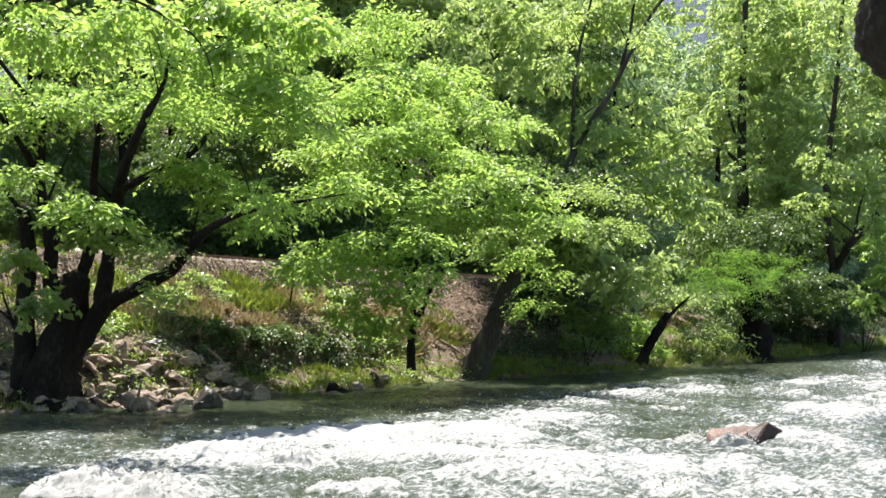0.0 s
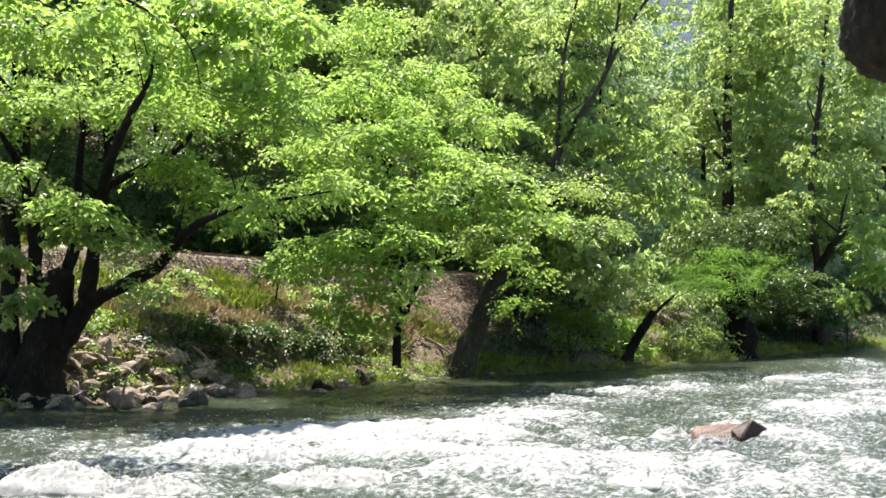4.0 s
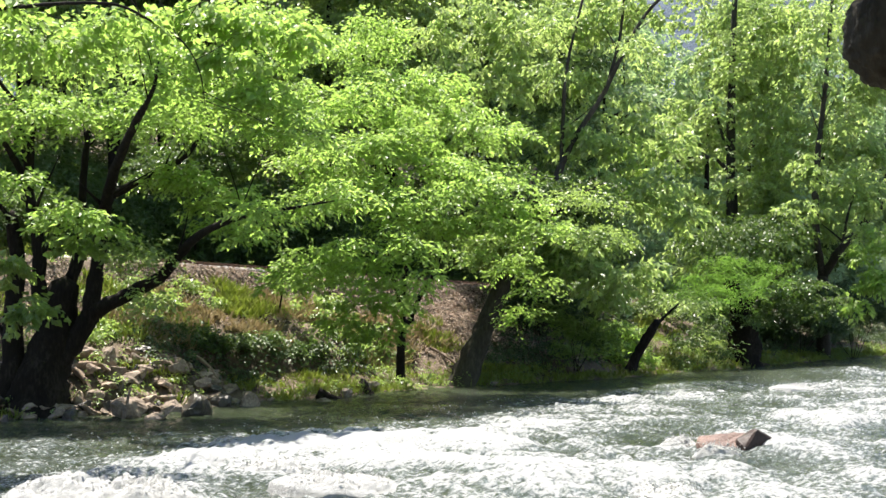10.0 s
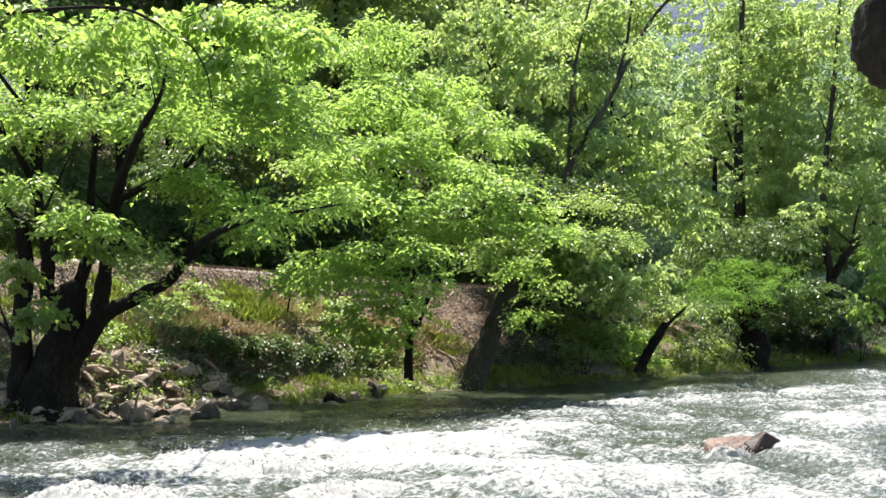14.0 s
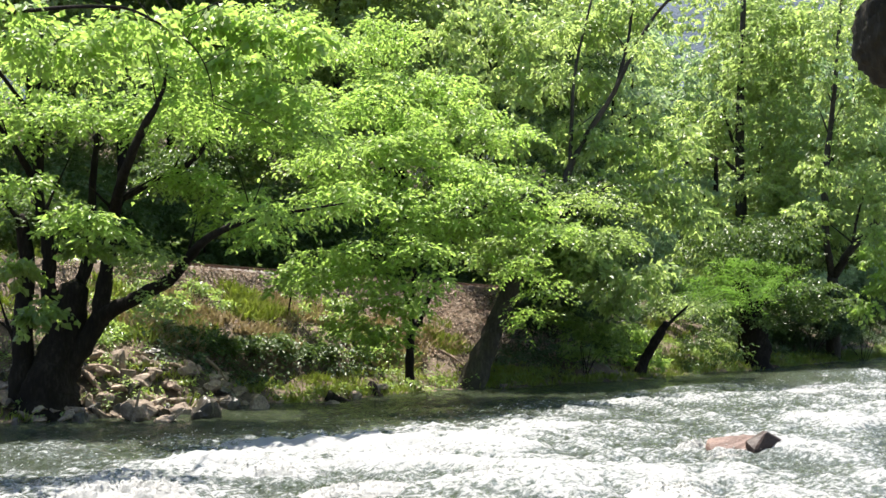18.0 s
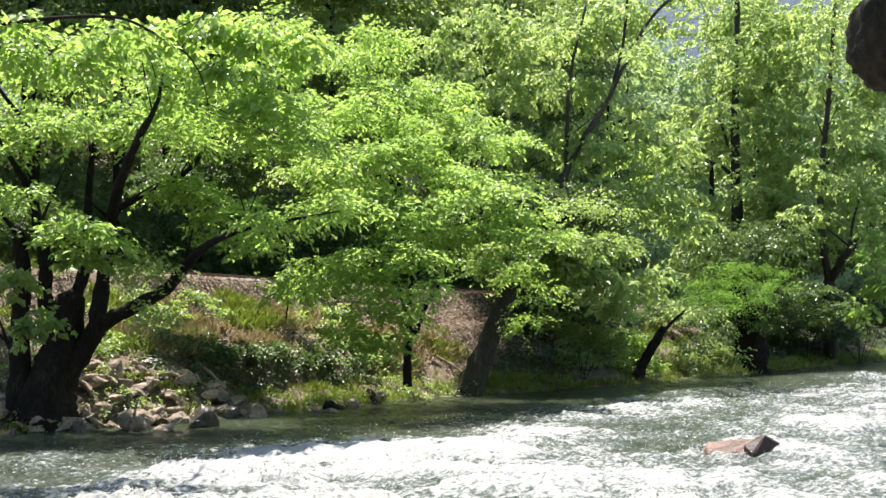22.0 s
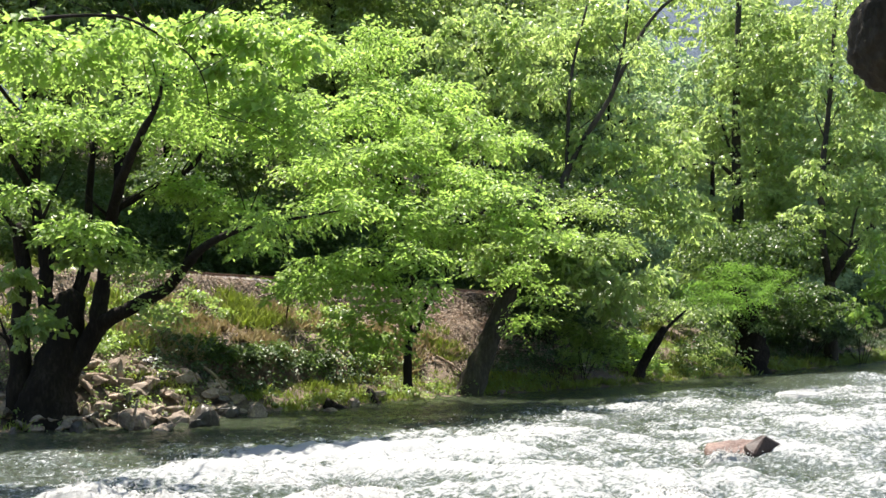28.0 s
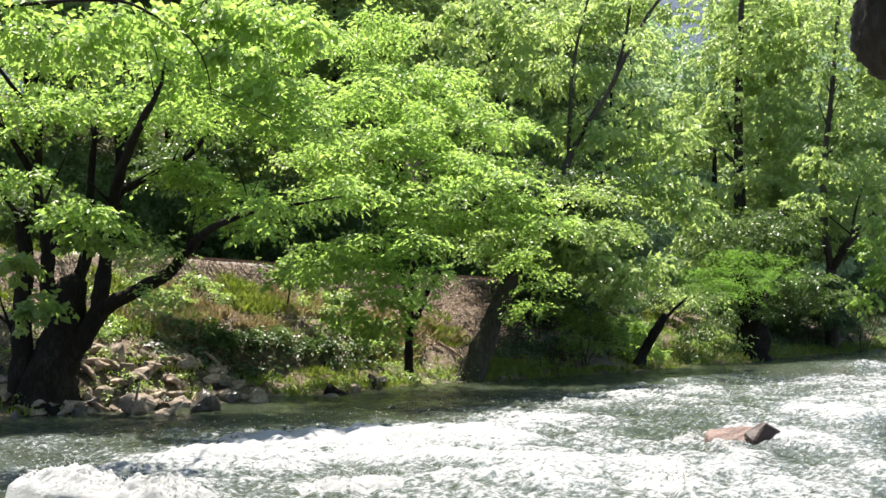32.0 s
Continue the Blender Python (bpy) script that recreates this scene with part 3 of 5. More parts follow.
def middle_tree():
    b = on_ground(*(-0.88, 28.00, 0.32)[:2], 0.15)
    tree = tree_at("small_tree", b, "slender forked tree with a broad bright yellow-green crown on the bank")
    stem(tree, b, [b, (-0.86, 28.00, 0.90), (-0.81, 28.00, 1.35), (-0.61, 28.00, 1.60)], 0.105, 0.075, 21, "trunk", flare=0.3)
    stem(tree, b, [(-0.66, 28.00, 1.54), (-0.38, 27.90, 2.19), (0.01, 27.80, 2.84), (0.20, 27.60, 3.73), (0.58, 27.40, 4.74), (0.83, 27.40, 5.64)], 0.065, 0.025, 22)
    stem(tree, b, [(-0.81, 28.00, 1.29), (-0.81, 28.00, 2.19), (-0.73, 27.80, 3.22), (-1.09, 27.60, 4.37), (-1.35, 27.50, 5.78), (-1.74, 27.50, 7.59)], 0.07, 0.025, 23)
    stem(tree, b, [(-0.81, 28.00, 1.67), (-1.08, 27.60, 2.70), (-1.26, 27.30, 3.45), (-1.82, 27.00, 4.32), (-2.81, 26.80, 5.43)], 0.05, 0.02, 24)
    stem(tree, b, [(0.20, 27.60, 3.73), (1.21, 27.20, 4.34), (2.20, 27.00, 4.20)], 0.04, 0.015, 25)
    stem(tree, b, [(-1.20, 27.30, 3.33), (-1.80, 26.90, 2.81), (-2.40, 26.60, 2.43)], 0.035, 0.012, 26)
    crown_part(tree, b, body([(-1.74, 27.55, 7.73), (-2.32, 26.87, 6.70), (-1.08, 27.23, 6.89), (-1.90, 27.88, 8.32)], 1.15), LEAF_BRIGHT, 31, 0.7, leaf=0.116, loose=0.1)
    crown_part(tree, b, body([(0.06, 27.21, 6.64), (0.69, 26.79, 5.81), (-0.56, 26.68, 5.79)], 1.05), LEAF_BRIGHT, 32, 0.7, leaf=0.116, loose=0.1)
    crown_part(tree, b, body([(-2.74, 26.09, 5.70), (-1.63, 25.87, 5.19), (-1.94, 25.34, 4.41)], 1.0), LEAF_BRIGHT, 33, 0.6, leaf=0.116, loose=0.1)
    crown_part(tree, b, body([(0.18, 25.84, 4.71), (1.15, 25.90, 4.84), (1.37, 25.43, 4.19), (2.30, 25.26, 3.82), (0.88, 25.21, 3.70)], 0.85), LEAF_BRIGHT, 34, 0.7, leaf=0.116, loose=0.1)
    crown_part(tree, b, body([(-1.00, 25.48, 4.31), (-0.52, 25.15, 3.58), (0.06, 25.14, 3.34)], 0.85), LEAF_BRIGHT, 35, 0.35, leaf=0.112, loose=0.1)
    crown_part(tree, b, body([(-2.29, 24.4, 6.0), (-1.62, 24.4, 6.23), (-0.83, 24.2, 5.89), (-2.06, 24.0, 5.21), (-1.28, 23.8, 5.1), (-0.5, 23.9, 5.32), (-2.62, 23.8, 4.77), (0.06, 23.9, 4.87)], 0.7, 0.4), LEAF_BRIGHT, 39, 0.7, leaf=0.11, loose=0.1)
    crown_part(tree, b, body([(-1.03, 23.33, 4.19), (-0.54, 23.13, 3.88), (-1.52, 23.33, 4.12), (0.06, 23.13, 4.01), (-0.91, 22.93, 3.62), (0.49, 23.33, 4.35), (-0.54, 23.40, 4.45), (-2.12, 23.40, 4.20)], 0.5, 0.4), LEAF_BRIGHT, 40, 0.8, leaf=0.11, loose=0.1)
    crown_part(tree, b, body([(-1.65, 24.60, 2.05), (-2.10, 24.60, 1.37), (-1.30, 24.60, 1.48), (-1.19, 24.70, 2.05)], 0.5), LEAF_BRIGHT, 36, 0.7, leaf=0.132, loose=0.1)
    crown_part(tree, b, body([(-2.13, 22.4, 3.01), (-1.61, 22.6, 3.12), (-1.09, 22.9, 2.80), (-0.57, 22.4, 3.01), (-1.82, 22.6, 2.48), (-0.99, 22.9, 2.27), (-0.37, 22.4, 2.48), (-2.34, 22.6, 2.59)], 0.36, 0.4), LEAF_BRIGHT, 38, 0.7, leaf=0.11, loose=0.1)
    crown_part(tree, b, body([(-2.67, 24.57, 2.73), (-2.11, 24.68, 2.97), (-3.13, 24.55, 2.51)], 0.45, 0.5), LEAF_BRIGHT, 37, 0.7, leaf=0.132, loose=0.1)


def leaning_tree():
    b = on_ground(*(0.51, 28.90, -0.04)[:2], 0.2)
    tree = tree_at("leaning_tree", b, "thick dark trunk leaning over mossy bank at the water")
    stem(tree, b, [b, (0.89, 29.00, 0.86), (1.36, 29.10, 1.94), (1.85, 29.30, 3.16), (2.15, 29.40, 4.12), (2.36, 29.60, 5.24)], 0.31, 0.05, 41, "trunk", mat=GREY_BARK, sides=12, flare=0.45)
    stem(tree, b, [(1.91, 29.30, 3.30), (2.91, 29.00, 4.23), (3.80, 28.60, 4.74)], 0.12, 0.04, 42)
    crown_part(tree, b, body([(1.80, 26.68, 3.06), (1.43, 26.57, 2.80), (2.09, 26.43, 2.49), (1.72, 26.40, 1.94)], 0.36), LEAF_BRIGHT, 43, leaf=0.097)
    crown_part(tree, b, body([(1.36, 29.20, 3.49), (2.13, 29.40, 3.71), (2.94, 30.00, 3.68), (3.69, 30.50, 3.49), (2.40, 29.40, 3.16)], 0.95, 0.45), LEAF_MID, 45, 2.2, leaf=0.12, loose=0.5)
    # mostly hidden roof of boughs, added and darkened to black out the hollow
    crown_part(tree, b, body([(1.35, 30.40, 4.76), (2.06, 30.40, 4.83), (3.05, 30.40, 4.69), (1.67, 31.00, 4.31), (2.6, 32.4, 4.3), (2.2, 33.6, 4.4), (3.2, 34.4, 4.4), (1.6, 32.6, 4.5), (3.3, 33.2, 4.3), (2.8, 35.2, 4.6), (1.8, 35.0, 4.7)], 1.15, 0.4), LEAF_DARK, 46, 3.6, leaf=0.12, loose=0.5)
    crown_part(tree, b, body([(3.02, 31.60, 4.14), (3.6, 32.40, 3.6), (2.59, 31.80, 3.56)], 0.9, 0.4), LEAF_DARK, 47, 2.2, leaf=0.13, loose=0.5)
    crown_part(tree, b, body([(3.38, 27.37, 4.23), (2.78, 27.73, 4.65), (3.72, 27.04, 3.45), (3.49, 27.21, 3.84)], 0.6), LEAF_MID, 44, 0.5, leaf=0.097)


def forked_tree():
    b = on_ground(*(2.85, 33.50, 1.62)[:2], 0.2)
    tree = tree_at("forked_tree", b, "tall grey forked tree with airy mid-green foliage")
    stem(tree, b, [b, (2.87, 32.90, 3.61), (3.07, 32.90, 4.84), (3.33, 32.90, 5.73)], 0.17, 0.1, 51, "trunk", mat=GREY_BARK)
    stem(tree, b, [(3.30, 32.90, 5.61), (3.75, 32.80, 6.52), (4.42, 32.60, 7.56), (4.92, 32.40, 8.60), (5.50, 32.20, 9.62), (6.15, 32.00, 10.26), (7.10, 31.90, 10.77)], 0.08, 0.03, 52, mat=GREY_BARK)
    stem(tree, b, [(3.33, 32.90, 5.68), (3.38, 33.00, 6.85), (3.51, 33.10, 8.43), (3.96, 33.20, 10.33)], 0.065, 0.03, 53, mat=GREY_BARK)
    stem(tree, b, [(4.57, 32.60, 7.87), (4.91, 32.80, 9.14), (5.09, 32.90, 10.57)], 0.06, 0.03, 54, mat=GREY_BARK)
    crown_part(tree, b, body([(1.84, 34.30, 9.95), (3.13, 34.30, 9.63), (2.32, 34.30, 8.33), (4.41, 34.30, 9.96)], 1.2), LEAF_PALE, 55, 0.8, leaf=0.2, loose=1.0)
    crown_part(tree, b, body([(4.03, 33.80, 8.09), (2.76, 33.80, 6.97), (4.81, 33.80, 6.97), (3.82, 33.40, 6.44)], 1.0), LEAF_PALE, 56, 0.75, leaf=0.2, loose=1.0)
    crown_part(tree, b, body([(5.44, 33.80, 5.39), (4.59, 33.40, 5.35), (6.3, 37.00, 5.0)], 0.95), LEAF_PALE, 57, 0.8, leaf=0.2, loose=1.0)
    crown_part(tree, b, body([(4.48, 29.60, 2.76), (5.09, 30.00, 2.80), (4.06, 29.60, 2.35), (3.63, 29.40, 2.89), (3.04, 29.00, 3.22)], 0.52), LEAF_PALE, 58, 0.55, leaf=0.2, loose=1.0)
    crown_part(tree, b, body([(0.14, 32.4, 9.7), (1.0, 32.6, 8.9), (0.2, 32.6, 8.35), (1.55, 33.0, 7.6), (0.75, 32.6, 7.05), (1.9, 33.0, 9.45), (-0.35, 32.6, 9.1), (1.2, 33.0, 10.1), (2.25, 33.0, 8.4)], 0.75), LEAF_PALE, 50, 0.55, leaf=0.18, loose=1.0)
    crown_part(tree, b, body([(5.40, 33.40, 10.22), (6.39, 33.80, 6.66), (6.23, 33.80, 5.71), (6.77, 34.20, 4.64)], 0.7), LEAF_PALE, 59, 0.9, leaf=0.2, loose=1.0)
    crown_part(tree, b, body([(3.03, 31.60, 7.99), (5.18, 31.20, 8.80), (3.18, 31.60, 9.33), (6.19, 32.60, 10.72), (7.04, 33.00, 10.60), (5.54, 32.40, 10.90)], 0.5), LEAF_PALE, 60, 0.45, leaf=0.15, loose=1.0)


def bent_trunk():
    b = on_ground(*(5.07, 33.00, -0.08)[:2], 0.2)
    tree = tree_at("bent_tree", b, "short dark broken trunk leaning over the water with sparse shoots")
    stem(tree, b, [b, (5.35, 32.90, 0.54), (5.68, 32.60, 1.18), (5.84, 32.50, 1.47)], 0.16, 0.1, 61, "trunk", flare=0.25)
    stem(tree, b, [(5.77, 32.60, 1.30), (6.05, 32.50, 1.61), (6.40, 32.40, 1.94)], 0.06, 0.02, 62)
    crown_part(tree, b, body([(7.31, 35.00, 0.96), (7.80, 35.00, 1.37), (8.08, 35.20, 0.71), (7.10, 34.80, 0.33)], 0.34), LEAF_DARK, 63, 0.9, leaf=0.1, loose=0.6)
    crown_part(tree, b, body([(6.56, 34.00, 2.17), (7.23, 34.20, 2.01)], 0.36), LEAF_PALE, 64, 0.7, leaf=0.11, loose=0.6)


def feathery_tree():
    b = on_ground(*(9.46, 37.80, -0.02)[:2], 0.2)
    tree = tree_at("feathery_tree", b, "low broad tree with flat feathery bright green sprays")
    stem(tree, b, [b, (9.47, 37.80, 0.88), (9.3, 37.60, 1.93), (8.83, 37.20, 2.62)], 0.6, 0.16, 71, "trunk", sides=12)
    stem(tree, b, [(9.36, 37.70, 1.41), (9.84, 37.50, 2.28), (10.49, 37.30, 2.80)], 0.16, 0.05, 72)
    for seed, spots, r in ((73, ((7.25, 36.00, 2.37), (7.86, 36.20, 2.47), (8.49, 36.20, 2.40), (9.13, 36.40, 2.27)), 0.5),
                           (74, ((7.74, 36.60, 2.81), (8.43, 36.80, 2.92), (9.14, 36.90, 2.84), (9.75, 37.00, 2.72)), 0.52),
                           (76, ((8.36, 37.20, 3.24), (9.02, 37.30, 3.35), (9.74, 37.40, 3.25), (10.2, 37.40, 3.15)), 0.46),
                           (77, ((8.61, 36.00, 2.02), (9.52, 36.60, 2.41), (10.3, 37.00, 2.69)), 0.4),
                           (78, ((7.49, 35.80, 2.10), (7.93, 35.80, 2.00), (10.9, 37.00, 2.45)), 0.34)):
        crown_part(tree, b, body(spots, r, 0.14), LEAF_FERN, seed, 1.3, leaf=0.085, spray=0.5, width=0.3)
    # lower bulk, its shade put into the darker leaf colour
    crown_part(tree, b, body([(10.97, 37.20, 2.45), (10.68, 37.40, 1.94), (9.81, 37.40, 1.76), (11.37, 37.40, 1.94)], 0.7, 0.5), LEAF_DARK, 75, leaf=0.115)


def right_tree():
    b = on_ground(*(13.59, 43.00, 1.53)[:2], 0.2)
    tree = tree_at("right_bank_tree", b, "tall dark twin-stemmed tree with small pale green leaves")
    stem(tree, b, [b, (13.38, 42.30, 2.32), (13.35, 42.30, 3.01)], 0.26, 0.16, 81, "trunk", mat=GREY_BARK)
    stem(tree, b, [(13.35, 42.30, 2.91), (12.89, 41.40, 4.24), (12.87, 41.40, 6.17), (13.10, 41.40, 8.11), (13.26, 41.40, 9.47), (13.48, 41.40, 12.01), (13.73, 41.40, 13.58)], 0.14, 0.04, 82, mat=GREY_BARK)
    stem(tree, b, [(13.39, 42.30, 2.91), (13.70, 41.20, 3.85), (14.50, 41.00, 4.79), (15.30, 40.80, 5.73), (16.12, 40.40, 7.78)], 0.15, 0.07, 83, mat=GREY_BARK)
    stem(tree, b, [(13.70, 41.20, 3.85), (13.91, 41.20, 5.00), (14.40, 41.20, 6.54)], 0.06, 0.02, 84, mat=GREY_BARK)
    crown_part(tree, b, body([(14.21, 43.67, 11.94), (15.62, 43.62, 11.73), (13.03, 43.85, 11.15), (14.75, 42.93, 9.75)], 1.5), LEAF_PALE, 85, 0.45, leaf=0.22, loose=1.0)
    crown_part(tree, b, body([(13.88, 45.24, 12.94), (12.80, 45.18, 12.71), (16.45, 45.29, 13.17), (12.86, 43.41, 7.18), (13.61, 43.31, 5.35), (12.52, 43.04, 4.32)], 1.4), LEAF_PALE, 88, 0.5, leaf=0.22, loose=1.0)
    crown_part(tree, b, body([(11.82, 44.74, 10.91), (11.37, 44.70, 8.80), (13.59, 44.47, 7.94), (12.07, 43.53, 6.18), (14.44, 43.37, 5.56), (15.74, 43.47, 9.64)], 1.4), LEAF_PALE, 89, 0.5, leaf=0.2, loose=1.0)
    # boughs darkened for shade, the second set added to block sun from the hollow
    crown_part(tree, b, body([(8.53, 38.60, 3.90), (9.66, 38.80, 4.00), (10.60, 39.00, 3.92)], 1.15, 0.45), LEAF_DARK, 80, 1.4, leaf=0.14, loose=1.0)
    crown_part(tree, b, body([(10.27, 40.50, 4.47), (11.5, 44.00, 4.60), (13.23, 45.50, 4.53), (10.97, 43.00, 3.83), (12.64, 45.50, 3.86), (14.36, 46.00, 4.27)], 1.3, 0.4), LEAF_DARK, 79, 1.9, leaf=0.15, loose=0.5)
    crown_part(tree, b, body([(14.18, 42.48, 8.07), (15.21, 42.06, 7.22), (12.50, 43.51, 9.03), (14.73, 41.88, 5.83)], 1.3), LEAF_PALE, 86, 0.5, leaf=0.22, loose=1.0)
    crown_part(tree, b, body([(13.6, 40.2, 7.88), (14.04, 39.9, 6.56), (13.19, 40.0, 6.0), (14.3, 39.6, 5.06), (14.1, 39.4, 4.31), (12.08, 40.0, 6.57), (11.68, 39.8, 5.07)], 0.6), LEAF_PALE, 78, 0.6, leaf=0.19, loose=1.0)
    crown_part(tree, b, body([(13.05, 40.40, 11.01), (12.84, 40.40, 9.29), (13.51, 40.40, 10.05), (12.40, 40.40, 11.77), (13.75, 41.00, 13.08), (12.51, 42.00, 13.55)], 0.7), LEAF_PALE, 90, 0.5, leaf=0.165, loose=1.0)
    crown_part(tree, b, body([(13.29, 38.20, 3.58), (13.47, 38.00, 2.77), (13.21, 37.80, 2.07), (13.83, 38.20, 4.02), (13.90, 38.00, 2.42)], 0.55), LEAF_BRIGHT, 87, 0.7, leaf=0.2, loose=0.9)


def straight_tree():
    b = on_ground(*(11.37, 47.00, 1.48)[:2], 0.2)
    tree = tree_at("straight_tree", b, "tall straight dark trunk with pale green leaves")
    stem(tree, b, [b, (11.00, 45.40, 3.81), (10.94, 45.40, 6.99), (10.99, 45.40, 9.76), (11.18, 45.40, 14.26)], 0.26, 0.1, 91, "trunk", mat=GREY_BARK)
    stem(tree, b, [(10.92, 45.40, 6.78), (10.28, 45.00, 7.26), (9.38, 44.70, 7.33), (8.59, 44.40, 7.08)], 0.09, 0.04, 92, mat=GREY_BARK)
    stem(tree, b, [(10.95, 45.40, 7.20), (10.55, 45.20, 8.34), (10.20, 45.00, 9.48)], 0.08, 0.03, 93, mat=GREY_BARK)
    crown_part(tree, b, body([(11.26, 47.63, 13.06), (12.57, 47.52, 12.59), (11.38, 47.24, 11.41), (11.95, 46.93, 10.46)], 1.5), LEAF_PALE, 94, 0.5, leaf=0.22, loose=1.0)
    crown_part(tree, b, body([(11.41, 48.24, 13.66), (12.12, 48.35, 14.14), (13.45, 48.24, 13.66), (13.71, 47.66, 11.94), (13.37, 46.61, 7.56)], 1.5), LEAF_PALE, 97, 0.5, leaf=0.22, loose=1.0)
    crown_part(tree, b, body([(10.76, 44.20, 11.84), (10.85, 44.20, 10.39), (11.08, 44.20, 12.89), (10.39, 44.20, 4.79), (11.50, 45.00, 14.37), (10.23, 45.00, 14.15)], 0.8), LEAF_PALE, 98, 0.5, leaf=0.17, loose=1.0)
    crown_part(tree, b, body([(9.91, 46.64, 8.87), (12.41, 46.23, 8.38), (10.44, 46.12, 7.93), (13.03, 46.87, 10.23)], 1.4), LEAF_PALE, 95, 0.5, leaf=0.22, loose=1.0)
    crown_part(tree, b, body([(11.86, 45.88, 6.19), (9.67, 45.62, 5.95), (12.90, 45.77, 5.75), (9.99, 45.19, 4.22), (11.56, 45.59, 4.25)], 1.4), LEAF_PALE, 96, 0.5, leaf=0.22, loose=1.0)


for make in (left_tree, middle_tree, leaning_tree, forked_tree, bent_trunk, feathery_tree, right_tree, straight_tree):
    make()


# ---- bushes ----
def bush_at(spots, r, mat, seed, label, leaf=0.1, density=2.0, flat=0.75, lift=0.0):
    """A shrub: a few stems from one root, each ending in a leafy head."""
    b = on_ground(spots[0][0], spots[0][1], 0.1)
    bush = tree_at("bush", b, label, "bush")
    heads = []
    for k, p in enumerate(spots):
        top = Vector((p[0], p[1], max(p[2], height_at(p[0], p[1]) + 0.12) + lift))
        heads.append((tuple(top), (r, r, r * flat)))
        end = top - Vector(b)
        part("stem", limb_mesh("stem", [(0.03 * k, 0.02 * k, 0), tuple(end * 0.5 + Vector((0.02, 0, 0.08))), tuple(end)], 0.013, 0.005, seed=seed + k, sides=5), bush)
    crown_part(bush, b, heads, mat, seed, density, leaf=leaf, spray=0.26, sway=0.3)
    return bush


